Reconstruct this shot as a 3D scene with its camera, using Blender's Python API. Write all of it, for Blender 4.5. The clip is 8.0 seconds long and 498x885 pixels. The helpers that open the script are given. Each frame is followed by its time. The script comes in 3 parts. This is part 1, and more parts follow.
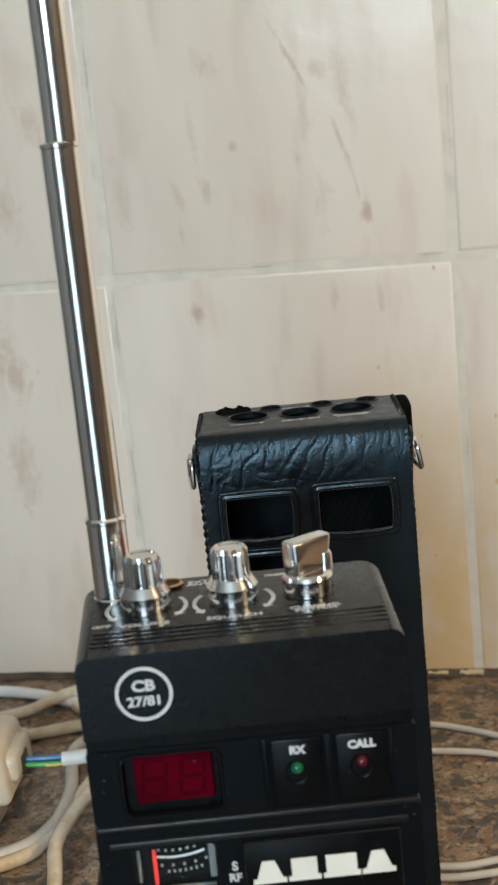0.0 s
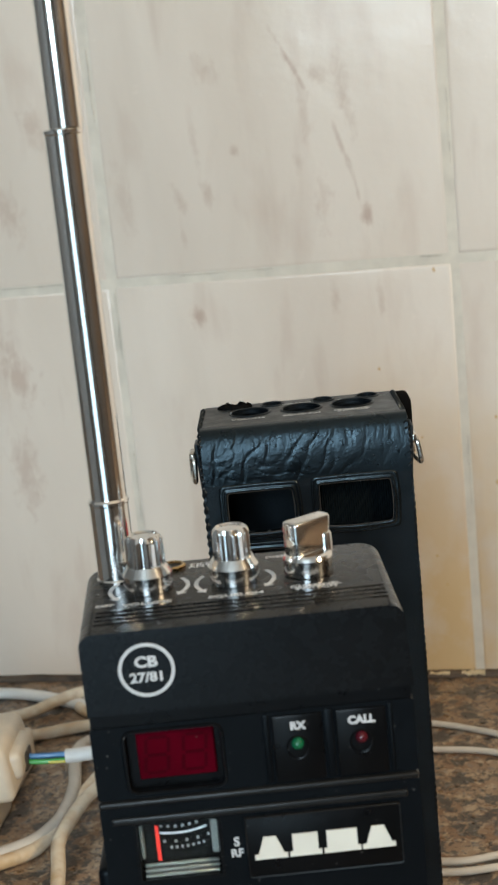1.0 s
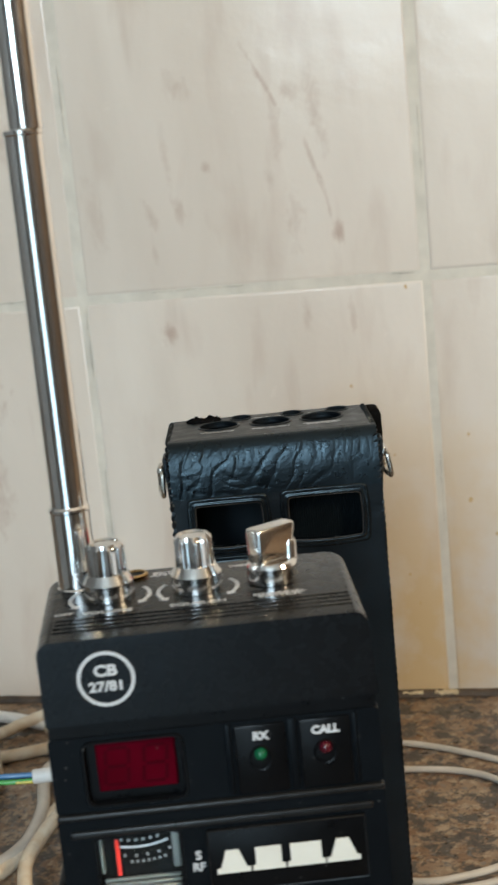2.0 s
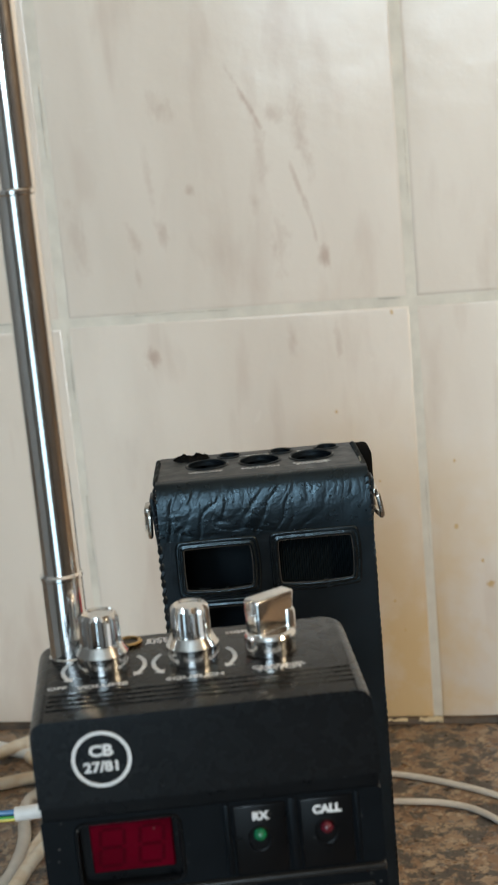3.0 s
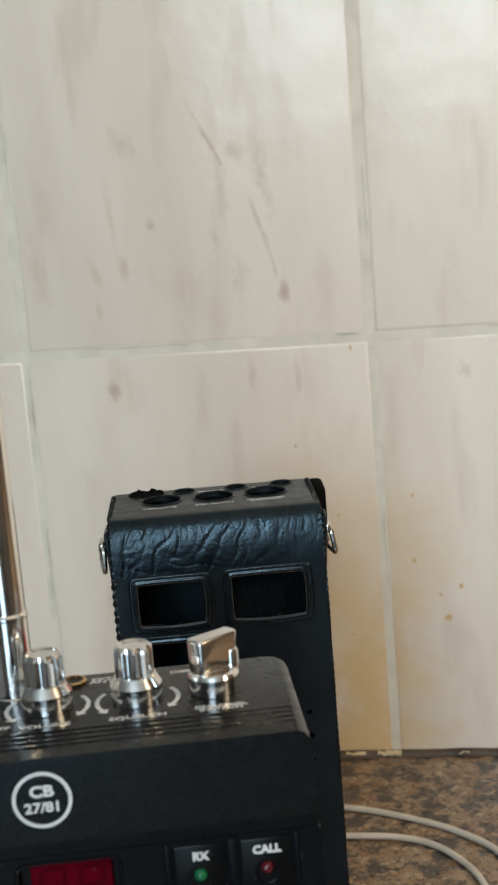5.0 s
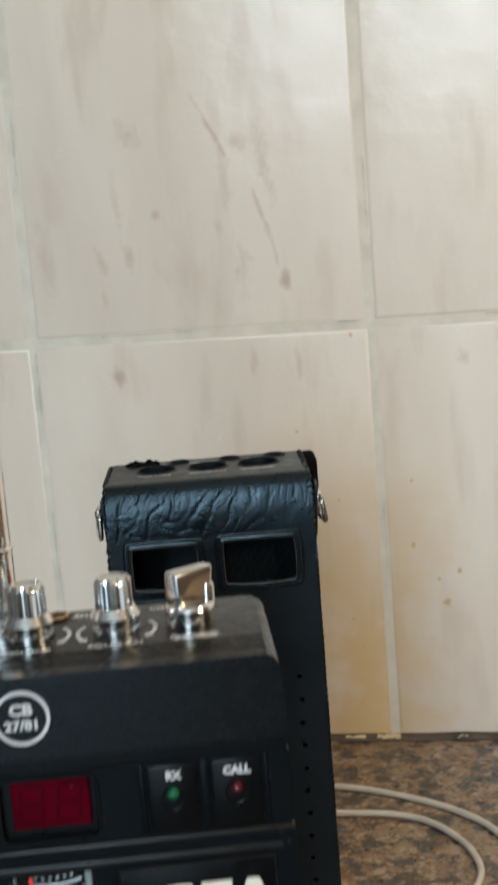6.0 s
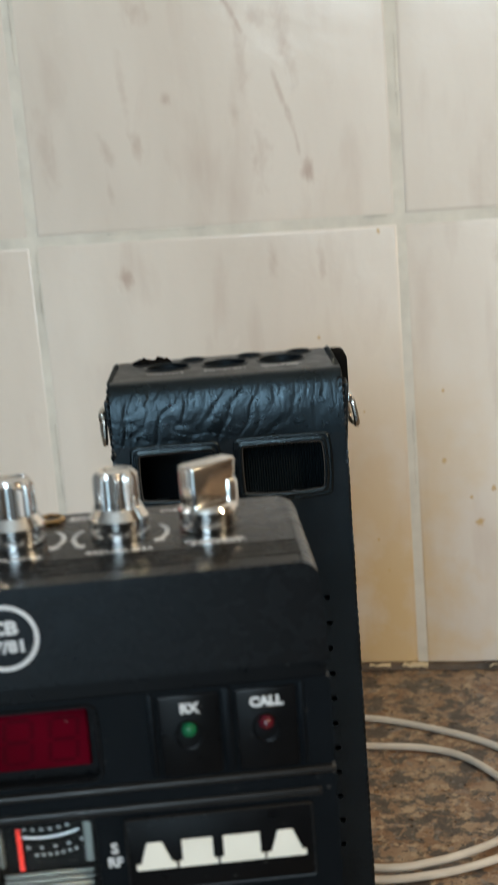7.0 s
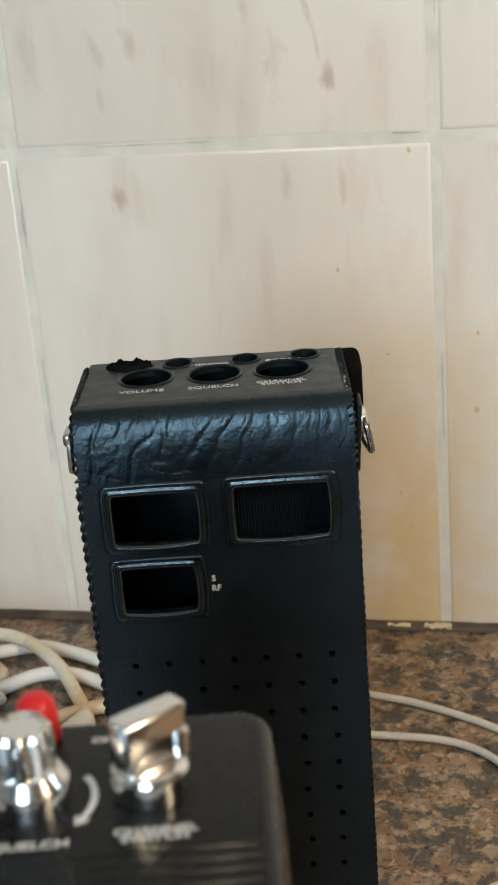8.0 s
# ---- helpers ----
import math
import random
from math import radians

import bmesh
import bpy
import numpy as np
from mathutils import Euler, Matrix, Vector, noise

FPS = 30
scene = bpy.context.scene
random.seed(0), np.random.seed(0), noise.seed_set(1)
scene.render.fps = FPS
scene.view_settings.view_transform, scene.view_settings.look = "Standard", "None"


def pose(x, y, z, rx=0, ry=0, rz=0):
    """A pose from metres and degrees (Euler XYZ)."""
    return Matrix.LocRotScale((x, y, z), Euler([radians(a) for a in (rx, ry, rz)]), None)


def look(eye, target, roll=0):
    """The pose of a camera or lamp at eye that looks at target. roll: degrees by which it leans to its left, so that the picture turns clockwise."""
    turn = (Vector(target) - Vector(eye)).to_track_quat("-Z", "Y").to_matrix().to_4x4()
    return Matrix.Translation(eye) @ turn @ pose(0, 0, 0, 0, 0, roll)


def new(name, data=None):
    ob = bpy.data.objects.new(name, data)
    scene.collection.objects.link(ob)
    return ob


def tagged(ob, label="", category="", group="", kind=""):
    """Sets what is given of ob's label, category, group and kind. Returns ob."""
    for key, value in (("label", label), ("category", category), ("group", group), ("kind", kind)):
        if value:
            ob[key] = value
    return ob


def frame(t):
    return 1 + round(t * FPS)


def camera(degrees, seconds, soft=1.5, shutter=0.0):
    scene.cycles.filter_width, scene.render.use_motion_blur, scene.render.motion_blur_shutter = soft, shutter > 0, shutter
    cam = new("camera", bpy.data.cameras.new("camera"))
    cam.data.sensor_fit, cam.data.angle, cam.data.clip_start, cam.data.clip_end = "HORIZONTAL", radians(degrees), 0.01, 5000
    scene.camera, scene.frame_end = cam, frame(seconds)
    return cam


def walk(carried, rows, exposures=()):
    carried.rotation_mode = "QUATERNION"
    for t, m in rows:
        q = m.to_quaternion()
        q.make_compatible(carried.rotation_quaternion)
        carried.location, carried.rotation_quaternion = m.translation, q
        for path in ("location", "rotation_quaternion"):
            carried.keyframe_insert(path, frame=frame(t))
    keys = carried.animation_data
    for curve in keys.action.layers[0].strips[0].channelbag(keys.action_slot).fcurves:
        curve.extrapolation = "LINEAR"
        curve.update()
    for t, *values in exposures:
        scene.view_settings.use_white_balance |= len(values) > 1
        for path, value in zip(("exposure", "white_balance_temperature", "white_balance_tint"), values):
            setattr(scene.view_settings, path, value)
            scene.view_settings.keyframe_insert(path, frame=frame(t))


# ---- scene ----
cam = camera(21.12, 8.0, soft=1.9, shutter=0.4)
cam.data.dof.use_dof = True
cam.data.dof.focus_distance = 0.45
cam.data.dof.aperture_fstop = 48.0
PATH = [
    (0, 0.10229, 0.04075, 0.33713, 12.589, -13.603, -5.618),
    (0.2, 0.10540, 0.03757, 0.33614, 12.643, -13.459, -5.734),
    (0.5, 0.09815, 0.03752, 0.33126, 12.757, -13.293, -5.714),
    (0.8, 0.10258, 0.03378, 0.33053, 12.594, -12.933, -5.876),
    (1, 0.10347, 0.03376, 0.32998, 12.637, -12.897, -5.740),
    (1.2, 0.09867, 0.03507, 0.32736, 12.308, -12.718, -5.771),
    (1.5, 0.10331, 0.04378, 0.32655, 12.070, -12.473, -5.649),
    (1.8, 0.10050, 0.03959, 0.32382, 11.646, -12.160, -5.594),
    (2, 0.10587, 0.03800, 0.32354, 11.571, -11.859, -5.517),
    (2.2, 0.11005, 0.03856, 0.32616, 11.382, -11.777, -5.452),
    (3.3, 0.09636, 0.05777, 0.34355, 10.036, -12.257, -4.875),
    (3.5, 0.09626, 0.06253, 0.34577, 9.776, -12.282, -4.649),
    (4, 0.09261, 0.04727, 0.34532, 9.280, -11.831, -4.681),
    (4.5, 0.10190, 0.04750, 0.34345, 9.034, -11.458, -4.648),
    (5.8, 0.11272, 0.04648, 0.33416, 9.586, -10.290, -4.667),
    (6, 0.11923, 0.03187, 0.32502, 9.955, -10.156, -4.538),
    (6.2, 0.11719, 0.02803, 0.30940, 10.119, -10.120, -4.430),
    (6.5, 0.10920, 0.04063, 0.30357, 10.373, -10.637, -4.537),
    (6.8, 0.10420, 0.06544, 0.30733, 10.462, -11.911, -4.671),
    (7, 0.10418, 0.08520, 0.30156, 10.603, -13.025, -4.539),
    (7.2, 0.09512, 0.10814, 0.29742, 10.924, -14.825, -4.735),
    (7.5, 0.09262, 0.13713, 0.30864, 11.685, -17.130, -4.900),
    (7.7, 0.09416, 0.17009, 0.33426, 12.165, -19.060, -4.928),
    (7.8, 0.09784, 0.17756, 0.33854, 12.222, -19.764, -4.658),
    (8, 0.10287, 0.18230, 0.34752, 12.729, -21.238, -4.584),
]


def aim(x, y, z, yaw, pitch, roll):
    """The camera's pose from its place in metres and its angles in degrees."""
    a, b = radians(yaw), radians(pitch)
    way = Vector((-math.sin(a) * math.cos(b), math.cos(a) * math.cos(b), math.sin(b)))
    return look((x, y, z), Vector((x, y, z)) + way, roll)


walk(cam, [(t, aim(x, y, z, yaw, pitch, roll)) for t, x, y, z, yaw, pitch, roll in PATH], [(0.0, 0.0), (2.2, 0.0), (3.5, -0.05), (6.5, -0.08), (7.1, -0.05), (7.8, 0.16), (8.0, 0.16)])

# ---- light ----
world = bpy.data.worlds.new("sky")
scene.world = world
world.use_nodes = True
sky = world.node_tree.nodes.new("ShaderNodeTexSky")
sky.sky_type, sky.sun_disc = "NISHITA", False
sky.sun_elevation, sky.sun_rotation = radians(38), radians(60)
world.node_tree.links.new(sky.outputs[0], world.node_tree.nodes["Background"].inputs[0])
world.node_tree.nodes["Background"].inputs[1].default_value = 0.12


def lamp(name, kind, energy, colour, m, size=0.0, size_y=0.0):
    data = bpy.data.lights.new(name, kind)
    data.energy, data.color = energy, colour
    if kind == "AREA":
        data.shape, data.size, data.size_y = "RECTANGLE", size, size_y
    else:
        data.shadow_soft_size = size
    ob = new(name, data)
    ob.matrix_world = m
    return ob


# daylight in the glazed door's opening behind the camera, and the warm bulb under the ceiling
lamp("door_daylight", "AREA", 40.0, (0.69, 0.87, 1.0), look((0.07, -2.16, 0.98), (0.0, 0.8, 0.1)), 0.96, 0.92)
lamp("door_daylight_low", "AREA", 8.0, (0.58, 0.83, 1.0), look((0.07, -2.16, -0.18), (0.0, 0.8, 0.0)), 0.96, 1.24)
lamp("ceiling_bulb", "POINT", 18.3, (1.0, 0.77, 0.50), pose(0.78, 0.06, 0.66), 0.05)

# ---- materials ----


class Nodes:
    """A small writer of node materials."""

    def __init__(self, name):
        self.mat = bpy.data.materials.new(name)
        self.mat.use_nodes = True
        self.tree = self.mat.node_tree
        self.bsdf = self.tree.nodes["Principled BSDF"]
        self.coord = self.add("ShaderNodeTexCoord").outputs["Object"]

    def add(self, kind, **values):
        node = self.tree.nodes.new(kind)
        for key, value in values.items():
            node.inputs[key.replace("_", " ")].default_value = value
        return node

    def link(self, a, b):
        self.tree.links.new(a, b)

    def put(self, key, value):
        if isinstance(value, bpy.types.NodeSocket):
            self.link(value, self.bsdf.inputs[key])
        else:
            self.bsdf.inputs[key].default_value = value

    def mapped(self, scale=(1, 1, 1), turn=(0, 0, 0), source=None):
        node = self.add("ShaderNodeMapping", Scale=scale, Rotation=[radians(a) for a in turn])
        self.link(source or self.coord, node.inputs["Vector"])
        return node.outputs[0]

    def noise(self, scale, detail=4.0, rough=0.55, source=None, twist=0.0):
        node = self.add("ShaderNodeTexNoise", Scale=scale, Detail=detail, Roughness=rough, Distortion=twist)
        self.link(source or self.coord, node.inputs["Vector"])
        return node.outputs["Fac"]

    def cells(self, scale, source=None, feature="F1", out="Distance", randomness=1.0):
        node = self.add("ShaderNodeTexVoronoi", Scale=scale, Randomness=randomness)
        node.feature = feature
        self.link(source or self.coord, node.inputs["Vector"])
        return node.outputs[out]

    def ramp(self, fac, *stops):
        node = self.add("ShaderNodeValToRGB")
        els = node.color_ramp.elements
        els[0].position, els[1].position = stops[0][0], stops[-1][0]
        els[0].color, els[1].color = (*stops[0][1], 1), (*stops[-1][1], 1)
        for at, value in stops[1:-1]:
            els.new(at).color = (*value, 1)
        self.link(fac, node.inputs[0])
        return node.outputs[0]

    def mix(self, fac, a, b, mode="MIX"):
        node = self.add("ShaderNodeMix")
        node.data_type, node.blend_type = "RGBA", mode
        for socket, value in ((node.inputs[0], fac), (node.inputs[6], a), (node.inputs[7], b)):
            if isinstance(value, bpy.types.NodeSocket):
                self.link(value, socket)
            elif isinstance(value, tuple):
                socket.default_value = (*value, 1)
            else:
                socket.default_value = value
        return node.outputs[2]

    def math(self, how, a, b=0.0):
        node = self.add("ShaderNodeMath")
        node.operation = how
        for socket, value in zip(node.inputs, (a, b)):
            if isinstance(value, bpy.types.NodeSocket):
                self.link(value, socket)
            else:
                socket.default_value = value
        return node.outputs[0]

    def span(self, value, low, high, to_low=0.0, to_high=1.0):
        node = self.add("ShaderNodeMapRange")
        for socket, v in zip(node.inputs, (value, low, high, to_low, to_high)):
            if isinstance(v, bpy.types.NodeSocket):
                self.link(v, socket)
            else:
                socket.default_value = v
        return node.outputs[0]

    def bump(self, height, strength=0.3, distance=0.001, after=None):
        node = self.add("ShaderNodeBump", Strength=strength, Distance=distance)
        self.link(height, node.inputs["Height"])
        if after:
            self.link(after, node.inputs["Normal"])
        return node.outputs[0]


def plain(name, colour, rough, metal=0.0, grain=1500.0, relief=0.15, worn=0.25, depth=0.0002, dust=0.0, **more):
    """One base colour with slight blotches, grain and uneven gloss."""
    n = Nodes(name)
    dark = tuple(c * (1 - worn) for c in colour)
    light = tuple(min(1.0, c * (1 + worn)) for c in colour)
    paint = n.mix(n.span(n.noise(60, 5), 0.3, 0.7), dark, light)
    if dust:
        fleck = n.math("MULTIPLY", n.span(n.cells(330), 0.05, 0.12, 1, 0), n.span(n.noise(90, 3), 0.48, 0.60))
        paint = n.mix(n.math("MULTIPLY", fleck, dust), paint, (0.30, 0.29, 0.27))
    n.put("Base Color", paint)
    n.put("Roughness", n.span(n.noise(220, 4), 0.3, 0.7, max(0.02, rough * 0.8), min(1, rough * 1.2)))
    n.put("Metallic", metal)
    n.put("Normal", n.bump(n.noise(grain, 3), relief, depth))
    for key, value in more.items():
        n.put(key.replace("_", " "), value)
    return n.mat


# marbling in the glaze: x, z, half width, half length in millimetres, lean in degrees, strength
MARBLING = (
    (-24, 369, 1.1, 15, 26, 0.85), (-9, 360, 3.5, 5, 40, 0.5), (-17, 338, 2.6, 16, 4, 0.42), (6, 346, 3.2, 17, 8, 0.5),
    (2, 320, 1.0, 12, 16, 0.6), (9, 296, 0.9, 14, 10, 0.5), (14, 279, 2.4, 6, 4, 0.95), (-10, 287, 3.6, 13, 3, 0.45),
    (-72, 368, 5.0, 8, 20, 0.42), (-59, 322, 1.8, 3.5, 5, 0.6), (-77, 300, 2.6, 7, 6, 0.5), (-82, 328, 1.8, 22, 4, 0.3),
    (-94, 298, 2.4, 7, 18, 0.45), (-94, 275, 1.4, 7, 5, 0.4), (-23, 312, 1.8, 5, 4, 0.4), (-91, 229, 3.2, 5.5, 12, 0.9),
    (-8, 236, 2.0, 9, 3, 0.5), (18, 232, 1.6, 9, 3, 0.5), (112, 230, 2.6, 5, 5, 0.6), (-128, 300, 4.0, 20, 10, 0.3),
    (-207, 200, 7.0, 16, 12, 0.7), (-211, 140, 6.0, 22, 4, 0.55), (-200, 300, 6.0, 16, 14, 0.5), (-178, 345, 5.0, 10, 20, 0.45),
)
# old grease spots: x, z, radius in millimetres
SPOTS = ((14, 191, 1.3), (36, 149, 0.8), (78, 120, 1.7), (96, 85, 2.5), (92, 99, 1.3), (104, 104, 1.5), (79, 159, 1.0), (49, 246, 1.2), (63, 246, 1.0), (40, 76, 0.9), (45, 58, 1.0))


def glazed_tile():
    n = Nodes("glazed_marbled_tile")
    rand = n.add("ShaderNodeObjectInfo").outputs["Random"]
    shift = n.add("ShaderNodeCombineXYZ")
    n.link(n.math("MULTIPLY", rand, 7.3), shift.inputs[0])
    n.link(n.math("MULTIPLY", rand, 3.1), shift.inputs[2])
    vec = n.add("ShaderNodeVectorMath")
    vec.operation = "ADD"
    n.link(n.coord, vec.inputs[0])
    n.link(shift.outputs[0], vec.inputs[1])
    at = vec.outputs[0]
    place = n.add("ShaderNodeNewGeometry").outputs["Position"]

    def off(x, z, wide, high, lean, ragged):
        """Distance from a mark's middle in its own half sizes, with a ragged rim."""
        node = n.add("ShaderNodeMapping", Location=(x / 1000, 0.796, z / 1000), Rotation=(0, radians(-lean), 0), Scale=(wide / 1000, 1, high / 1000))
        node.vector_type = "TEXTURE"
        n.link(place, node.inputs["Vector"])
        length = n.add("ShaderNodeVectorMath")
        length.operation = "LENGTH"
        n.link(node.outputs[0], length.inputs[0])
        return n.math("ADD", length.outputs["Value"], ragged)

    clouds = n.span(n.noise(15, 4, 0.5, n.mapped((1, 1, 0.3), (0, 9, 0), at), 0.6), 0.3, 0.7)
    colour = n.mix(clouds, (0.80, 0.725, 0.64), (0.71, 0.63, 0.545))
    streak = n.span(n.noise(48, 4, 0.5, n.mapped((1, 1, 0.24), (0, 5, 0), at), 0.3), 0.54, 0.74)
    colour = n.mix(n.math("MULTIPLY", streak, 0.30), colour, (0.50, 0.365, 0.29))
    ragged = n.span(n.noise(190, 5, 0.65, n.mapped((1, 1, 0.5), (0, 10, 0), place), 0.5), 0.25, 0.75, -0.75, 0.75)
    for x, z, wide, high, lean, strength in MARBLING:
        mask = n.math("MULTIPLY", n.span(off(x, z, wide * 1.5, high * 1.25, lean, ragged), 0.1, 1.1, 1, 0), 0.62 * strength)
        colour = n.mix(mask, colour, (0.42, 0.27, 0.20))
    drips = n.span(n.noise(420, 3, 0.6, place), 0.3, 0.7, -0.35, 0.35)
    for x, z, r in SPOTS:
        colour = n.mix(n.math("MULTIPLY", n.span(off(x, z, r, r * 1.3, 0, drips), 0.45, 1.0, 1, 0), 0.75), colour, (0.55, 0.33, 0.09))
    # old yellow stain by the joint, with the case's warm shadow painted in
    axes = n.add("ShaderNodeSeparateXYZ")
    n.link(place, axes.inputs[0])
    side = n.math("ABSOLUTE", n.math("SUBTRACT", axes.outputs[0], 0.045))
    rim = n.math("ADD", side, n.span(n.noise(26, 4, 0.6, place), 0.3, 0.7, -0.025, 0.025))
    ring = n.math("MULTIPLY", n.span(rim, 0.008, 0.055, 1, 0), n.span(axes.outputs[2], 0.05, 0.21, 1, 0))
    colour = n.mix(n.math("MULTIPLY", ring, 0.9), colour, (0.71, 0.51, 0.26))
    n.put("Specular IOR Level", 0.30)
    n.put("Base Color", colour)
    n.put("Roughness", n.span(n.noise(70, 5, 0.6, at), 0.3, 0.7, 0.14, 0.28))
    wavy = n.bump(n.noise(30, 4, 0.5, at), 0.6, 0.0013)
    n.put("Normal", n.bump(n.noise(330, 3, 0.5, at), 0.10, 0.0003, wavy))
    return n.mat


def granite_laminate():
    n = Nodes("granite_laminate")
    bent = n.add("ShaderNodeVectorMath")
    bent.operation = "ADD"
    wob = n.add("ShaderNodeTexNoise", Scale=90, Detail=4)
    n.link(n.coord, wob.inputs["Vector"])
    sc = n.add("ShaderNodeVectorMath")
    sc.operation = "SCALE"
    sc.inputs["Scale"].default_value = 0.009
    n.link(wob.outputs["Color"], sc.inputs[0])
    n.link(n.coord, bent.inputs[0])
    n.link(sc.outputs[0], bent.inputs[1])
    at = bent.outputs[0]
    colour = n.mix(n.span(n.noise(60, 5, 0.6, at), 0.38, 0.62), (0.33, 0.235, 0.155), (0.195, 0.105, 0.052))
    pale = n.span(n.noise(190, 5, 0.65, at, 0.3), 0.53, 0.60)
    colour = n.mix(n.math("MULTIPLY", pale, 0.75), colour, (0.47, 0.365, 0.25))
    dark = n.span(n.noise(85, 6, 0.68, at, 0.2), 0.500, 0.555)
    colour = n.mix(n.math("MULTIPLY", dark, 0.90), colour, (0.050, 0.046, 0.043))
    grey = n.span(n.noise(210, 4, 0.6, n.mapped((1, 1, 1), (0, 0, 40), at)), 0.58, 0.63)
    colour = n.mix(n.math("MULTIPLY", grey, 0.7), colour, (0.19, 0.18, 0.17))
    speck = n.span(n.noise(360, 3, 0.6, at), 0.57, 0.62)
    colour = n.mix(n.math("MULTIPLY", speck, 0.75), colour, (0.030, 0.024, 0.020))
    n.put("Base Color", colour)
    n.put("Roughness", n.span(n.noise(150, 4), 0.3, 0.7, 0.24, 0.42))
    n.put("Normal", n.bump(n.noise(900, 3), 0.12, 0.0003))
    return n.mat


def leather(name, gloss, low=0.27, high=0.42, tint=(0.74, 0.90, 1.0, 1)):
    """Black hide: pores, slow waves and a few fine wrinkles."""
    n = Nodes(name)
    n.put("Base Color", n.mix(n.span(n.noise(50, 5), 0.35, 0.7), (0.0022, 0.0036, 0.0052), (0.006, 0.0085, 0.0115)))
    n.put("Roughness", n.span(n.noise(160, 5), 0.3, 0.7, low, high))
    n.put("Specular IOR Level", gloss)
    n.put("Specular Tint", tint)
    waves = n.bump(n.noise(38, 3, 0.5), 0.35, 0.0022)
    pores = n.bump(n.cells(900), 0.22, 0.0002, waves)
    bent = n.add("ShaderNodeVectorMath")
    bent.operation = "ADD"
    wob = n.add("ShaderNodeTexNoise", Scale=70, Detail=3)
    n.link(n.coord, wob.inputs["Vector"])
    sc = n.add("ShaderNodeVectorMath")
    sc.operation = "SCALE"
    sc.inputs["Scale"].default_value = 0.012
    n.link(wob.outputs["Color"], sc.inputs[0])
    n.link(n.coord, bent.inputs[0])
    n.link(sc.outputs[0], bent.inputs[1])
    fine = n.cells(150, n.mapped((1.5, 1.0, 0.55), (0, -32, 0), bent.outputs[0]), "DISTANCE_TO_EDGE")
    where = n.span(n.noise(32, 3), 0.42, 0.60)
    line = n.math("MULTIPLY", n.span(fine, 0.0, 0.05, -1, 0), where)
    n.put("Normal", n.bump(line, 0.10, 0.0005, pores))
    return n.mat


SUEDE = plain("black_suede", (0.006, 0.006, 0.006), 0.95, grain=900, relief=0.5, worn=0.4, Specular_IOR_Level=0.03)
TILE, GRANITE = glazed_tile(), granite_laminate()
# the blue specular tints paint the door's cool sheen into the hide
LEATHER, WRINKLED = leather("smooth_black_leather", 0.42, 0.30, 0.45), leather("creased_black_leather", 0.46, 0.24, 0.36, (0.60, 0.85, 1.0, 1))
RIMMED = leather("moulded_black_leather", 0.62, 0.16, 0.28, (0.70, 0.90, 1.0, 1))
CUTEDGE = plain("cut_leather_edge", (0.034, 0.031, 0.028), 0.5, grain=900, relief=0.3, worn=0.5)
CLOTH = plain("black_ribbed_cloth", (0.004, 0.0068, 0.0085), 0.85, grain=1400, relief=0.3, worn=0.3, Specular_IOR_Level=0.08)
GROUT = plain("pale_grout", (0.70, 0.655, 0.57), 0.8, grain=1200, relief=0.4, worn=0.10)
SEALANT = plain("grimy_sealant", (0.085, 0.060, 0.040), 0.6, grain=300, relief=0.6, worn=0.6, depth=0.001)
GAPSHADE = plain("joint_gap_shade", (0.50, 0.45, 0.37), 0.8, grain=700, relief=0.4, worn=0.4)
LUMP = plain("yellowed_filler", (0.60, 0.49, 0.31), 0.6, grain=400, relief=0.5, worn=0.3)
PAINT = plain("wall_paint", (0.28, 0.27, 0.26), 0.75, grain=300, relief=0.2, worn=0.06)
WOODEN = plain("warm_wall_paint", (0.10, 0.065, 0.04), 0.6, grain=300, relief=0.2, worn=0.1)
WHITE = plain("ceiling_paint", (0.80, 0.79, 0.76), 0.8, grain=300, relief=0.2, worn=0.04)
FLOORING = plain("floor_vinyl", (0.22, 0.17, 0.12), 0.5, grain=200, relief=0.2, worn=0.2)
# PLASTIC and SATIN carry a faint blue specular tint for the daylight's sheen
PLASTIC = plain("black_grained_plastic", (0.0030, 0.0037, 0.0048), 0.40, grain=2600, relief=0.22, worn=0.18, dust=0.22, Specular_IOR_Level=0.13, Specular_Tint=(0.82, 0.93, 1.0, 1))
SATIN = plain("black_satin_plastic", (0.006, 0.006, 0.0065), 0.27, grain=2200, relief=0.03, worn=0.10, Specular_IOR_Level=0.22, Specular_Tint=(0.82, 0.93, 1.0, 1))
PANEL = plain("black_panel_plastic", (0.0028, 0.003, 0.0036), 0.32, grain=2400, relief=0.1, worn=0.15, dust=0.22, Specular_IOR_Level=0.16)
# EDGE is a paler, glossier black for the ledge, lip and plate rim
EDGE = plain("paler_black_plastic", (0.009, 0.0095, 0.010), 0.33, grain=1600, relief=0.15, worn=0.4, Specular_IOR_Level=0.35)
CHROME = plain("chrome", (0.86, 0.85, 0.83), 0.12, 1.0, grain=700, relief=0.02, worn=0.04)
STEEL = plain("turned_aluminium", (0.74, 0.74, 0.73), 0.145, 1.0, grain=900, relief=0.05, worn=0.08)
BRASS = plain("brass", (0.46, 0.31, 0.14), 0.25, 1.0, grain=900, relief=0.05, worn=0.2)
NICKEL = plain("worn_nickel", (0.55, 0.52, 0.47), 0.25, 1.0, grain=900, relief=0.1, worn=0.25)
PRINT = plain("white_print", (0.60, 0.61, 0.62), 0.5, grain=900, relief=0.05, worn=0.08)
CREAM = plain("cream_print", (0.78, 0.75, 0.66), 0.45, grain=900, relief=0.05, worn=0.06)
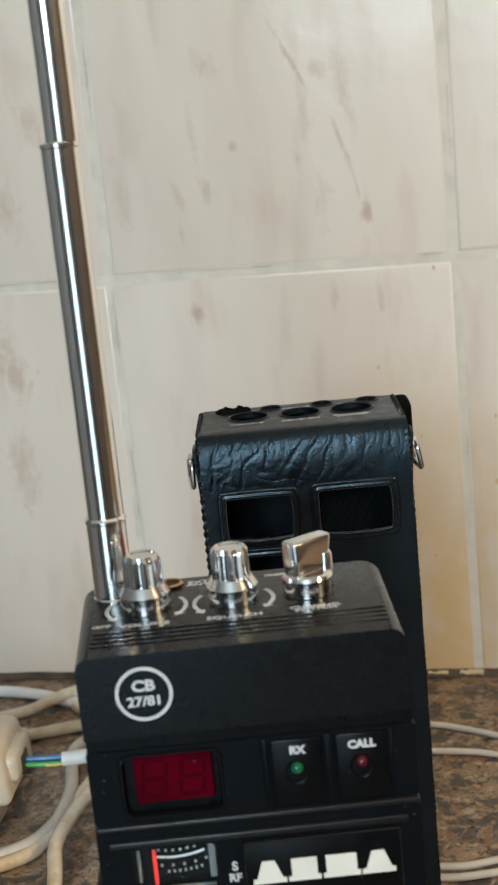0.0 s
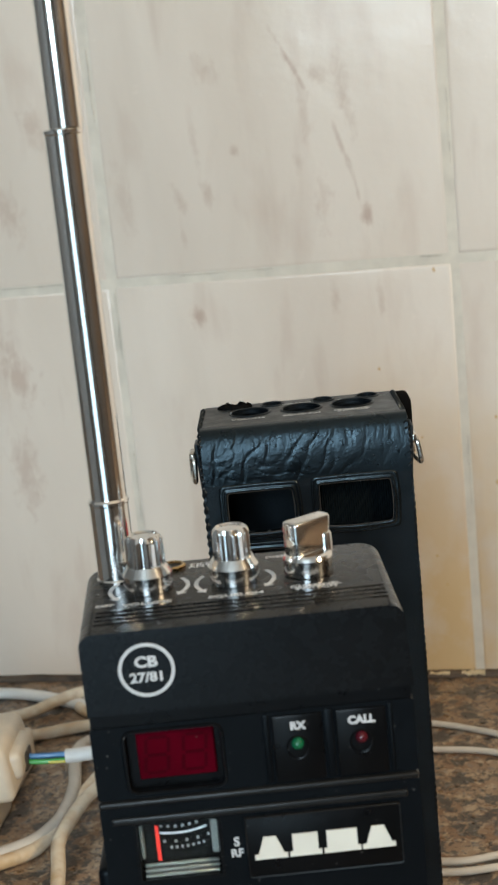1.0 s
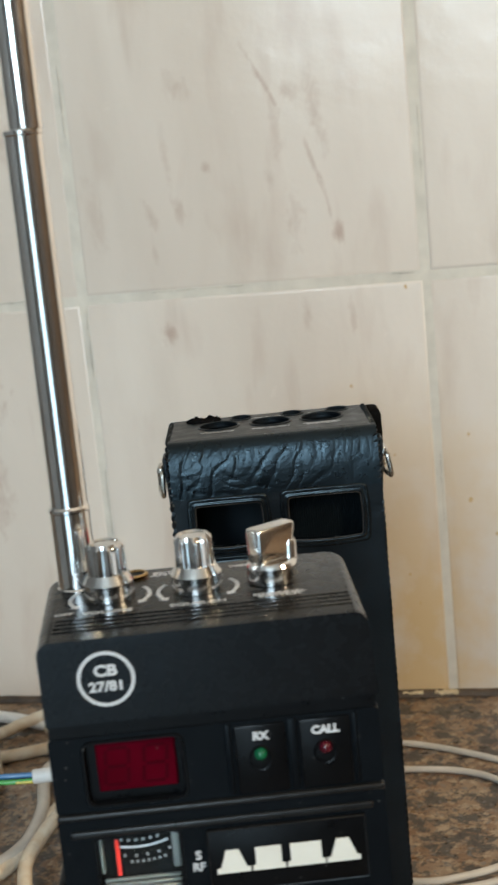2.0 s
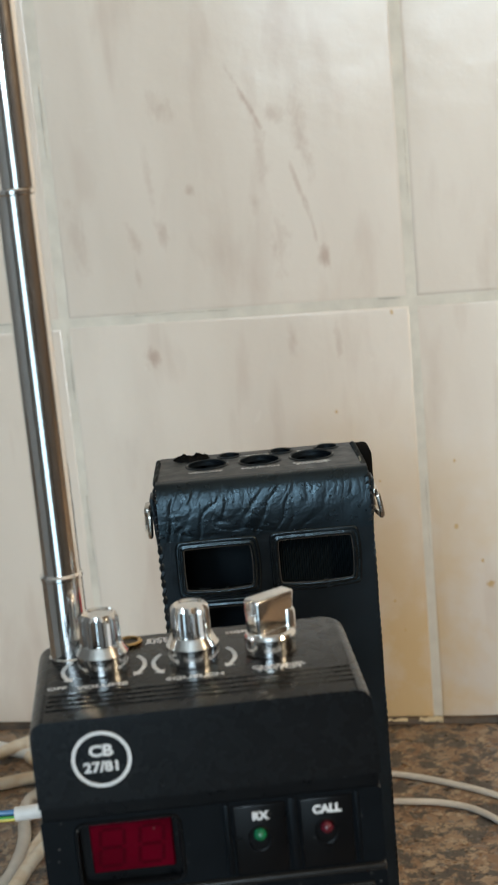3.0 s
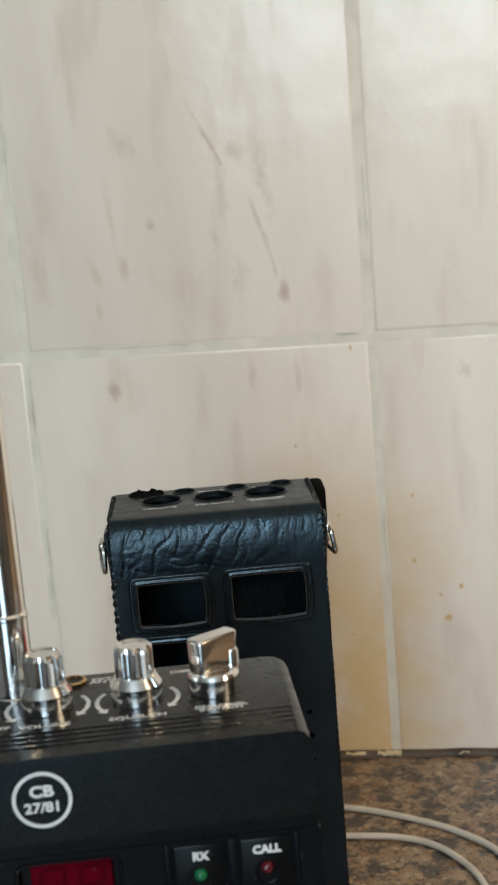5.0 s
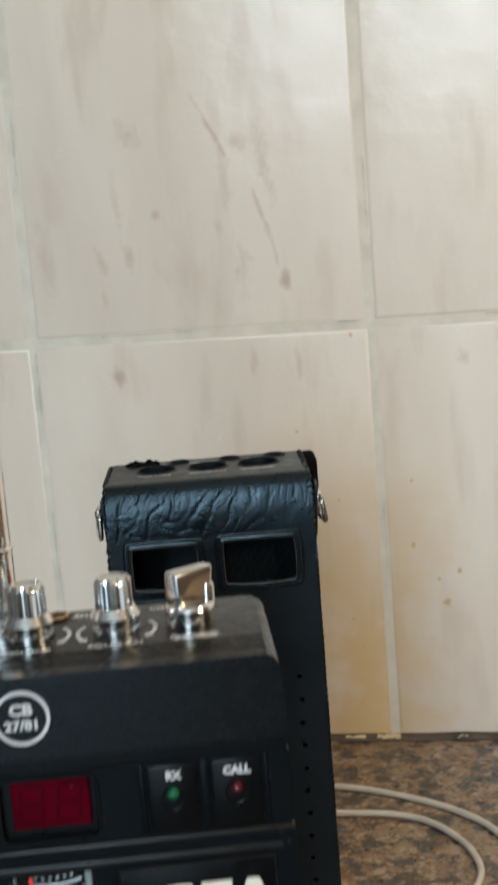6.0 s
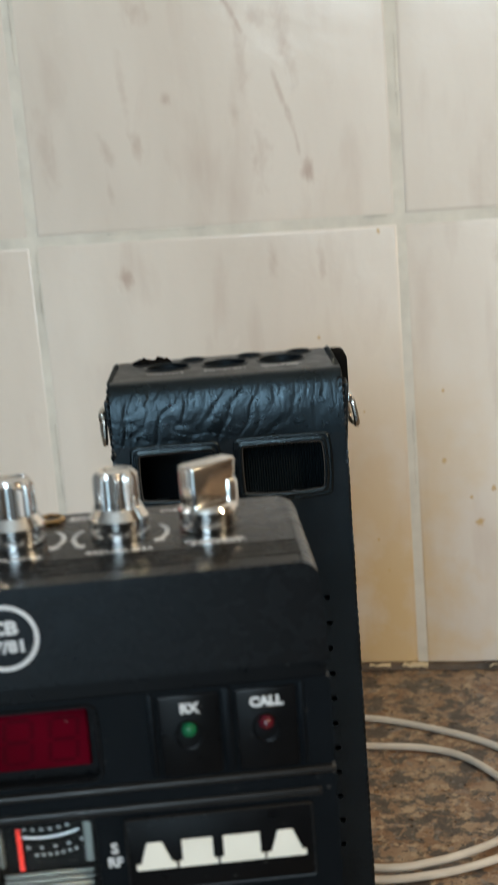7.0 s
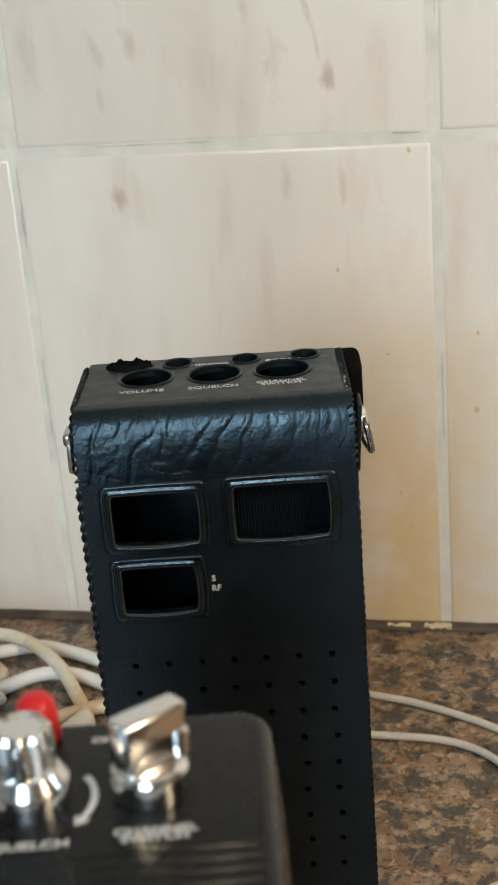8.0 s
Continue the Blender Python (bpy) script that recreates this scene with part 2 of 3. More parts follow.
FADED = plain("rubbed_white_print", (0.28, 0.28, 0.28), 0.5, grain=900, relief=0.05, worn=0.5)
REDCAP = plain("red_rubber", (0.62, 0.012, 0.018), 0.4, grain=900, relief=0.1, worn=0.12)
REDLENS = plain("red_acrylic", (0.070, 0.0007, 0.006), 0.10, grain=900, relief=0.02, worn=0.25, dust=0.3, Specular_IOR_Level=0.04)
SEGMENT = plain("unlit_segment", (0.045, 0.0006, 0.004), 0.2, grain=900, relief=0.02, worn=0.1, Specular_IOR_Level=0.04)
GREENLED = plain("green_lens", (0.005, 0.11, 0.045), 0.12, grain=900, relief=0.02, worn=0.1)
REDLED = plain("dull_red_lens", (0.075, 0.005, 0.012), 0.12, grain=900, relief=0.02, worn=0.1)
NEEDLE = plain("red_needle", (0.75, 0.03, 0.015), 0.4, grain=900, relief=0.02, worn=0.05)
CARD = plain("meter_card", (0.006, 0.006, 0.006), 0.6, grain=900, relief=0.05, worn=0.2, Specular_IOR_Level=0.08)
SILVERED = plain("silvered_scale", (0.19, 0.20, 0.19), 0.35, 0.3, grain=900, relief=0.05, worn=0.2)


def stained_flex():
    """Cream rubber gone tan in long patches."""
    n = Nodes("aged_cream_flex")
    patch = n.span(n.noise(24, 4, 0.6), 0.42, 0.62)
    colour = n.mix(patch, (0.80, 0.73, 0.60), (0.60, 0.40, 0.21))
    colour = n.mix(n.span(n.noise(140, 4), 0.55, 0.72, 0, 0.35), colour, (0.36, 0.25, 0.15))
    n.put("Base Color", colour)
    n.put("Roughness", n.span(n.noise(220, 4), 0.3, 0.7, 0.34, 0.52))
    n.put("Normal", n.bump(n.noise(500, 3), 0.12, 0.0002))
    return n.mat


FLEX = stained_flex()
FLEXWHITE = plain("white_flex", (0.82, 0.80, 0.76), 0.38, grain=500, relief=0.12, worn=0.06)
FLEXGREY = plain("pale_grey_flex", (0.60, 0.55, 0.48), 0.42, grain=500, relief=0.12, worn=0.12)
PLUG = plain("aged_cream_plastic", (0.64, 0.55, 0.43), 0.36, grain=700, relief=0.08, worn=0.1)
BLUE = plain("blue_core", (0.06, 0.20, 0.42), 0.35, grain=700, relief=0.05, worn=0.1)
GREEN = plain("green_core", (0.06, 0.38, 0.06), 0.35, grain=700, relief=0.05, worn=0.1)
YELLOW = plain("yellow_stripe", (0.62, 0.52, 0.05), 0.35, grain=700, relief=0.05, worn=0.1)


def clear_glass():
    n = Nodes("meter_glass")
    n.put("Base Color", (0.95, 0.97, 0.96, 1))
    n.put("Roughness", 0.03)
    n.put("Transmission Weight", 1.0)
    n.put("IOR", 1.12)
    return n.mat


GLASS = clear_glass()

# ---- builders: shapes in millimetres ----


def settle(bm, name, material, sharp=38.0):
    """One mesh object from a bmesh in millimetres."""
    bmesh.ops.recalc_face_normals(bm, faces=bm.faces)
    limit = radians(sharp)
    for f in bm.faces:
        f.smooth = True
    for e in bm.edges:
        e.smooth = len(e.link_faces) == 2 and e.calc_face_angle(0.0) < limit
    bmesh.ops.scale(bm, vec=(0.001, 0.001, 0.001), verts=bm.verts)
    mesh = bpy.data.meshes.new(name)
    bm.to_mesh(mesh)
    bm.free()
    mesh.materials.append(material)
    return new(name, mesh)


def part(name, bm, material, parent, label="", sharp=38.0):
    ob = settle(bm, name, material, sharp)
    ob.parent = parent
    return tagged(ob, label)


def structure(name, bm, material, label="", category=""):
    return tagged(settle(bm, name, material), label, category, kind="structure")


def thing(name, m, label, category, group=""):
    ob = new(name)
    ob.empty_display_size = 0.02
    ob.matrix_world = m
    return tagged(ob, label, category, group)


def box(x0, x1, y0, y1, z0, z1, r=0.0, seg=2, only=None, bm=None):
    """A box with rounded edges; only: picks the edges by their middle and direction."""
    bm = bm or bmesh.new()
    made = bmesh.ops.create_cube(bm, size=1.0)["verts"]
    for v in made:
        v.co = Vector(((x0 + x1) / 2 + v.co.x * (x1 - x0), (y0 + y1) / 2 + v.co.y * (y1 - y0), (z0 + z1) / 2 + v.co.z * (z1 - z0)))
    if r:
        edges = list({e for v in made for e in v.link_edges})
        if only:
            edges = [e for e in edges if only((e.verts[0].co + e.verts[1].co) / 2, (e.verts[0].co - e.verts[1].co).normalized())]
        bmesh.ops.bevel(bm, geom=edges, offset=r, segments=seg, profile=0.5, affect="EDGES", clamp_overlap=True)
    return bm


def lathe(profile, n=32, at=(0, 0, 0), wave=None, bm=None):
    """Turns (radius, height) pairs round z; wave(angle, radius, height) may flute it."""
    bm = bm or bmesh.new()
    rings = []
    for r, z in profile:
        ring = []
        for k in range(n):
            a = 2 * math.pi * k / n
            q = r + (wave(a, r, z) if wave else 0.0)
            ring.append(bm.verts.new((at[0] + q * math.cos(a), at[1] + q * math.sin(a), at[2] + z)))
        rings.append(ring)
    for a, b in zip(rings, rings[1:]):
        for k in range(n):
            bm.faces.new((a[k], a[(k + 1) % n], b[(k + 1) % n], b[k]))
    bm.faces.new(rings[0])
    bm.faces.new(rings[-1])
    return bm


def bend(points, steps=8):
    """A smooth line through the points."""
    p = [Vector(q) for q in points]
    p = [p[0] * 2 - p[1], *p, p[-1] * 2 - p[-2]]
    out = []
    for a, b, c, d in zip(p, p[1:], p[2:], p[3:]):
        for k in range(steps):
            t = k / steps
            out.append(0.5 * (2 * b + (c - a) * t + (2 * a - 5 * b + 4 * c - d) * t * t + (3 * b - a - 3 * c + d) * t ** 3))
    return out + [p[-2]]


def tube(line, r, n=10, closed=False, bm=None):
    """A round bar along a line of points."""
    bm = bm or bmesh.new()
    line = [Vector(q) for q in line]
    count, rings, side = len(line), [], None
    for k, q in enumerate(line):
        before = line[k - 1] if k or closed else q
        after = line[(k + 1) % count] if k + 1 < count or closed else q
        way = (after - before).normalized()
        side = (side or (Vector((0, 0, 1)) if abs(way.z) < 0.9 else Vector((1, 0, 0)))).copy()
        side = (side - way * side.dot(way)).normalized()
        up = way.cross(side)
        rings.append([bm.verts.new(q + side * r * math.cos(2 * math.pi * j / n) + up * r * math.sin(2 * math.pi * j / n)) for j in range(n)])
    for a, b in zip(rings, rings[1:] + ([rings[0]] if closed else [])):
        for j in range(n):
            bm.faces.new((a[j], a[(j + 1) % n], b[(j + 1) % n], b[j]))
    if not closed:
        bm.faces.new(rings[0])
        bm.faces.new(rings[-1])
    return bm


def rounded(x0, x1, z0, z1, r, seg=4):
    """A rounded rectangle's outline."""
    out = []
    for cx, cz, start in ((x1 - r, z1 - r, 0), (x0 + r, z1 - r, 90), (x0 + r, z0 + r, 180), (x1 - r, z0 + r, 270)):
        for k in range(seg + 1):
            a = radians(start + 90 * k / seg)
            out.append((cx + r * math.cos(a), cz + r * math.sin(a)))
    return out


def disc(x, z, r, n=16):
    return [(x + r * math.cos(2 * math.pi * k / n), z + r * math.sin(2 * math.pi * k / n)) for k in range(n)]


def plate(outline, holes, thick, lay):
    """A plate with holes cut through; lay(a, b, d) puts flat place a, b and depth d into space."""
    bm = bmesh.new()
    edges = []
    for loop in (outline, *holes):
        vs = [bm.verts.new((a, b, 0)) for a, b in loop]
        edges += [bm.edges.new((p, q)) for p, q in zip(vs, vs[1:] + vs[:1])]
    bmesh.ops.triangle_fill(bm, use_beauty=True, use_dissolve=False, edges=edges)
    made = bmesh.ops.extrude_face_region(bm, geom=list(bm.faces))["geom"]
    for v in made:
        if isinstance(v, bmesh.types.BMVert):
            v.co.z = thick
    for v in bm.verts:
        v.co = Vector(lay(*v.co))
    return bm


def upright(y):
    """Lays a plate in the plane of a front at depth y, its thickness going back."""
    return lambda a, b, d: (a, y + d, b)


def flat(z):
    """Lays a plate level with its top at z."""
    return lambda a, b, d: (a, b, z - d)


def lettering(name, words, size, material, parent, m, heavy=0.0, wide=1.0, lines=1.0):
    """Raised print in the built-in font; size in millimetres, centred on the pose m (in millimetres)."""
    curve = bpy.data.curves.new(name, "FONT")
    curve.body, curve.size, curve.extrude, curve.offset = words, size, 0.04, heavy
    curve.align_x, curve.align_y, curve.resolution_u, curve.space_line = "CENTER", "CENTER", 3, lines
    rough = bpy.data.objects.new(name, curve)
    mesh = bpy.data.meshes.new_from_object(rough)
    bpy.data.objects.remove(rough)
    bpy.data.curves.remove(curve)
    mesh.transform(Matrix.Scale(0.001, 4) @ m @ Matrix.Diagonal((wide, 1, 1, 1)))
    mesh.materials.clear()
    mesh.materials.append(material)
    ob = new(name, mesh)
    ob.parent = parent
    return ob


def on_front(x, y, z):
    return pose(x, y, z, 90, 0, 0)


# ---- the room ----
WALL = 796.0
structure("wall_north", box(-1600, 1600, WALL + 1.6, WALL + 110, -900, 1500), PAINT, "painted plaster wall behind the tiles", "wall")
tiling = structure("tile_bed", box(-960, 880, WALL + 0.5, WALL + 1.55, 0, 1012), GROUT, "pale grout between the wall tiles", "wall tiling")
structure("wall_west", box(-1700, -1600, -2300, WALL + 110, -900, 1500), PAINT, "plain painted kitchen wall", "wall")
structure("wall_east", box(1600, 1700, -2300, WALL + 110, -900, 1500), WOODEN, "plain warm brown kitchen wall", "wall")
south = bmesh.new()
for a, b, c, d in ((-1600, -450, -900, 1500), (600, 1600, -900, 1500), (-450, 600, 1450, 1500)):
    box(a, b, -2300, -2200, c, d, bm=south)
structure("wall_south", south, PAINT, "plain painted wall round the glazed door", "wall")
frame_bm = bmesh.new()
for a, b, c, d in ((-450, -400, -900, 1450), (550, 600, -900, 1450), (-400, 550, -900, -800), (-400, 550, 1400, 1450), (-400, 550, 440, 510)):
    box(a, b, -2290, -2230, c, d, 4, 1, bm=frame_bm)
structure("door_1", frame_bm, WHITE, "white painted glazed door frame to the garden", "door")
structure("floor", box(-1600, 1600, -2300, WALL, -1000, -900.5), FLOORING, "plain brown vinyl kitchen floor", "floor")
structure("ceiling", box(-1700, 1700, -2300, WALL + 110, 1500, 1560), WHITE, "plain white ceiling", "ceiling")
structure("worktop", box(-1590, 1590, WALL - 600, WALL - 2, -38, 0, 5, 3, lambda c, d: c.y < WALL - 500 and abs(d.x) > 0.9), GRANITE, "brown granite-patterned laminate kitchen worktop", "worktop")
structure("cupboard_front", box(-1590, 1590, WALL - 560, WALL - 4, -899, -38.4), PAINT, "plain cupboard front under the worktop", "cupboard")

# sealant along the foot of the tiles
line = [(x, WALL - 1.2 + 0.7 * noise.noise((x / 17, 0, 0)), 0.6 + 0.6 * noise.noise((x / 23, 5, 0))) for x in range(-900, 860, 6)]
structure("sealant_strip", tube(line, 3.4, 8), SEALANT, "grimy brown sealant line along the worktop's back", "sealant")
lump_bm = bmesh.new()
for x0, x1, fat in ((31, 44, 0.8), (50, 66, 1.4), (98, 105, 0.7)):
    run = [(x, WALL - 3.4 + 0.6 * noise.noise((x / 3, 1, 0)), 2.6 + 0.9 * noise.noise((x / 4, 2, 0))) for x in range(x0, x1, 2)]
    start = len(lump_bm.verts)
    tube(run, fat, 8, bm=lump_bm)
    lump_bm.verts.ensure_lookup_table()
    for v in lump_bm.verts[start:]:
        k = noise.noise((v.co.x / 2.6, v.co.y / 2, v.co.z / 2))
        v.co.y += 0.8 * k
        v.co.z += 1.3 * k
structure("filler_crumbs", lump_bm, LUMP, "ragged yellowed filler at the foot of the tiles", "filler")

# ---- the hand-held radio ----
RADIO = pose(0.03357, 0.31852, 0, 0, 0, 13.0)


def knob(parent, x, y, z, turn, label):
    """A turned knob: collar, cone shoulder, fluted grip with a bevelled top and a painted pointer line."""
    base = part("knob", lathe([(5.9, 0), (6.25, 0.3), (6.25, 4.0), (6.4, 4.2), (6.4, 4.5), (5.1, 6.7), (4.6, 6.8)], 48, (x, y, z)), STEEL, parent, label, 20)
    flute = lambda a, r, h: (0.0 if h > 7.2 else -0.66 * max(0.0, 1 - (abs((a * 10 / (2 * math.pi) + turn) % 1.0 - 0.5) / 0.42) ** 2))
    part("grip", lathe([(4.95, 0), (4.95, 0.4), (4.85, 6.6), (4.7, 6.9), (3.9, 7.75), (3.6, 7.8), (3.3, 7.4), (0.4, 7.5)], 144, (x, y, z + 6.6), flute), STEEL, base, "", 22)
    mark = box(-0.4, 0.4, -0.12, 0.16, 0.3, 6.0)
    bmesh.ops.transform(mark, matrix=Matrix.Translation((x, y, z + 6.7)) @ Matrix.Rotation(radians(30), 4, "Z") @ Matrix.Translation((0, -4.86, 0)), verts=mark.verts)
    part("pointer_line", mark, PRINT, base, "painted white pointer line")
    return base


def channel_switch(parent, x, y, z):
    """A round collar with a thick pointer bar across it and a stop lug behind."""
    base = part("channel_switch", lathe([(5.9, 0), (6.3, 0.3), (6.3, 4.4), (5.9, 5.2), (5.2, 5.6), (4.0, 5.7)], 48, (x, y, z)), STEEL, parent, "polished aluminium channel switch", 25)
    bar = box(-5.5, 6.9, -2.7, 2.7, 5.2, 14.4, 1.0, 3)
    for v in bar.verts:  # the far end is drawn out and rounded, its foot cut back
        if v.co.x > 3.5:
            v.co.x -= 0.16 * (14.4 - v.co.z)
            v.co.y *= 0.86
    bmesh.ops.transform(bar, matrix=Matrix.Translation((x, y, z)) @ Matrix.Rotation(radians(36), 4, "Z"), verts=bar.verts)
    part("pointer_bar", bar, STEEL, base)
    lug = lathe([(1.9, 3.6), (1.9, 9.0), (1.6, 9.7), (0.4, 10.0)], 20, (x + 4.7, y + 2.0, z))
    part("stop_lug", lug, STEEL, base)
    return base


def arrow(parent, x, y, z, start, end, r=9.9):
    """A printed arc with a head, round a knob."""
    bm = bmesh.new()
    steps = 14
    rows = []
    for k in range(steps + 1):
        a = radians(start + (end - start) * k / steps)
        w = 0.55
        rows.append([bm.verts.new((x + q * math.cos(a), y + q * math.sin(a), z)) for q in (r - w, r + w)])
    for p, q in zip(rows, rows[1:]):
        bm.faces.new((p[0], p[1], q[1], q[0]))
    a, s = radians(end), 1 if end > start else -1
    tip = Vector((x + r * math.cos(a), y + r * math.sin(a), z)) + 2.0 * s * Vector((-math.sin(a), math.cos(a), 0))
    bm.faces.new([bm.verts.new((x + q * math.cos(a), y + q * math.sin(a), z)) for q in (r - 1.5, r + 1.5)] + [bm.verts.new(tip)])
    made = bmesh.ops.extrude_face_region(bm, geom=list(bm.faces))["geom"]
    for v in made:
        if isinstance(v, bmesh.types.BMVert):
            v.co.z += 0.06
    return part("arrow", bm, PRINT, parent)


def build_radio():
    radio = thing("handheld_radio", RADIO, "black plastic hand-held CB radio with chrome aerial standing on the worktop", "radio")
    top = 221.0
    # lower shell, set back behind the front panels
    shell = box(-38.6, 38.6, 5.4, 51.5, 0, 197.2, 4.0, 4, lambda c, d: abs(d.z) > 0.9 and c.y > 20)
    part("shell", shell, PLASTIC, radio)
    cap = box(-38.9, 38.9, -0.2, 52.0, 200.6, top, 6.0, 6, lambda c, d: abs(d.z) > 0.9 and c.y > 20)
    for v in cap.verts:  # the sides draw in towards the top
        if v.co.z > 210 and v.co.x > 0:
            v.co.x -= 1.2
    rim = [e for e in cap.edges if min(v.co.z for v in e.verts) > top - 0.1 and max(v.co.y for v in e.verts) > 1]
    bmesh.ops.bevel(cap, geom=rim, offset=3.2, segments=5, profile=0.5, affect="EDGES", clamp_overlap=True)
    rim = [e for e in cap.edges if min(v.co.z for v in e.verts) > top - 0.1 and max(v.co.y for v in e.verts) < 1]
    bmesh.ops.bevel(cap, geom=rim, offset=3.0, segments=4, profile=0.5, affect="EDGES", clamp_overlap=True)
    for v in cap.verts:  # one side bulges towards the back
        if v.co.x < -30:
            v.co.x -= 2.2 * max(0.0, v.co.y - 4) / 48 - 0.5
    part("top_cap", cap, SATIN, radio, "satin black top cap")
    part("shadow_gap", box(-38.2, 38.2, 1.2, 50.5, 197.0, 200.8), PANEL, radio)
    # ribs along the front of the cap
    for k in range(4):
        part("rib", box(-35.2, 35.2, 5.8 + 2.7 * k, 7.2 + 2.7 * k, top - 0.2, top + 0.32, 0.25, 1), SATIN, radio)
    # band of the display and lamps
    holes = [rounded(-30.6, -7.8, 179.9, 195.2, 2.0)]
    part("display_band", plate(rounded(-38.6, 38.6, 178.4, 197.0, 0.6, 1), holes, 4.8, upright(0.7)), PLASTIC, radio)
    bezel = part("display_bezel", tube([(a, 0.7, b) for a, b in rounded(-30.9, -7.5, 179.6, 195.5, 2.2)], 0.5, 6, True), PANEL, radio)
    lens = part("display_lens", box(-28.0, -9.4, 1.6, 2.7, 182.6, 194.8, 0.3, 1), REDLENS, radio, "dark red acrylic display window")
    part("display_recess", box(-30.4, -8.0, 2.8, 5.2, 180.1, 195.1), PANEL, radio)
    for cx in (-23.6, -14.6):
        for x0, x1, z0, z1 in ((-2.2, 2.2, 4.1, 4.9), (-2.2, 2.2, -0.4, 0.4), (-2.2, 2.2, -4.9, -4.1), (-3.1, -2.3, 0.5, 4.2), (2.3, 3.1, 0.5, 4.2), (-3.1, -2.3, -4.2, -0.5), (2.3, 3.1, -4.2, -0.5)):
            seg = box(cx + x0, cx + x1, 1.5, 1.7, 188.7 + z0, 188.7 + z1)
            for v in seg.verts:
                v.co.x += 0.3 + 0.1 * (v.co.z - 188.7)
            part("segment", seg, SEGMENT, lens)
    for x0, word, lens_mat, name in ((4.4, "RX", GREENLED, "receive_lamp"), (19.6, "CALL", REDLED, "call_lamp")):
        panel = part("lamp_panel", box(x0, x0 + 12.2, 0.1, 1.4, 178.7, 196.0, 0.9, 2), PANEL, radio)
        lettering("lettering", word, 2.75, PRINT, panel, on_front(x0 + 6.2, 0.06, 193.1), 0.16)
        cx, cz = x0 + 5.9, 188.8
        ring = [(cx + 2.5 * math.cos(a * math.pi / 12), 0.1, cz - 1.2 + 2.9 * math.sin(a * math.pi / 12)) for a in range(24)]
        part("lamp_ring", tube(ring, 0.28, 5, True), PANEL, panel)
        dome = lathe([(1.5, 0), (1.5, 0.7), (1.2, 1.4), (0.6, 1.8), (0.1, 1.9)], 18)
        bmesh.ops.transform(dome, matrix=pose(cx, 0.3, cz, 90, 0, 0), verts=dome.verts)
        part(name, dome, lens_mat, panel, "small unlit indicator lamp")
    for x0, x1 in ((2.4, 3.9), (17.0, 19.2), (32.2, 33.4)):
        part("divider", box(x0, x1, 0.1, 1.2, 179.0, 196.6, 0.4, 2), PLASTIC, radio)
    # the step under the band, and the lower panel with its raised lip
    part("ledge", box(-38.6, 38.6, -0.6, 2.6, 176.7, 178.3, 0.6, 3), EDGE, radio)
    opening = rounded(-30.6, -10.6, 156.2, 171.6, 0.8, 2)
    lower = plate(rounded(-38.6, 38.6, 0.5, 176.6, 0.5, 1), [opening], 5.2, upright(0.3))
    part("front_panel", lower, PLASTIC, radio)
    part("panel_lip", box(-36.0, 35.6, -0.5, 0.8, 172.0, 174.0, 0.75, 4), EDGE, radio)
    for k in range(6):
        part("grille_bar", box(-35.5, 35.5, -0.6, 0.6, 146.0 - 4.4 * k, 147.8 - 4.4 * k, 0.5, 2), PLASTIC, radio)
    # signal meter
    meter = part("signal_meter", plate(rounded(-31.2, -10.0, 155.6, 172.2, 1.0, 2), [rounded(-30.4, -10.8, 156.5, 171.4, 0.8, 2)], 5.0, upright(0.1)), PANEL, radio)
    part("meter_card", box(-30.6, -10.6, 4.6, 5.2, 156.2, 171.6), CARD, meter)
    for x0, x1 in ((-30.2, -29.2), (-12.8, -11.0)):
        part("card_edge", box(x0, x1, 2.6, 4.5, 161.0, 170.8, 0.3, 1), SILVERED, meter)
    arc = lambda r, cz, a0, a1, n: [(-21.0 + r * math.sin(radians(a0 + (a1 - a0) * k / n)), 4.4, cz - r * math.cos(radians(a0 + (a1 - a0) * k / n))) for k in range(n + 1)]
    part("scale_line", tube(arc(22, 188.4, -14, 19, 10), 0.28, 5), PRINT, meter)
    for r, a0, a1, n, w in ((20.2, -11, 14, 5, 0.45), (18.6, -11, 14, 4, 0.5), (24.2, -8, 18, 4, 0.4), (25.8, -4, 14, 6, 0.4)):
        for q in arc(r, 188.4, a0, a1, n):
            part("scale_mark", box(q[0] - 0.7 * w, q[0] + 0.7 * w, 4.2, 4.5, q[2] - 0.3, q[2] + 0.3), FADED, meter)
    part("needle", box(-26.3, -25.4, 3.2, 3.6, 160.0, 169.3), NEEDLE, meter)
    for k in range(3):
        part("meter_foot", box(-29.6, -11.4, 2.4 - 0.7 * k, 3.4 - 0.7 * k, 158.7 - 0.95 * k, 159.6 - 0.95 * k, 0.3, 1), SILVERED, meter)
    pane = part("meter_glass", box(-30.3, -10.9, 0.5, 0.9, 156.6, 171.3), GLASS, meter)
    pane.visible_shadow = False
    lettering("lettering", "S", 3.2, PRINT, radio, on_front(-6.7, 0.26, 164.5), 0.1)
    lettering("lettering", "RF", 2.9, PRINT, radio, on_front(-6.8, 0.26, 161.5), 0.1)
    # maker's plate: plain cream shapes in place of the name
    badge = part("maker_plate", box(-4.4, 33.4, -0.5, 0.8, 154.8, 171.0, 0.4, 2), PANEL, radio)
    part("plate_rim", tube([(a, -0.5, b) for a, b in rounded(-4.2, 33.2, 155.0, 170.8, 0.6, 2)], 0.22, 5, True), EDGE, badge)
    wedge = lambda x: ((x, 0), (x + 8.0, 0), (x + 8.0, 1.3), (x + 7.2, 1.3), (x + 5.4, 5.9), (x + 2.4, 5.9), (x + 0.9, 1.3), (x, 1.3))
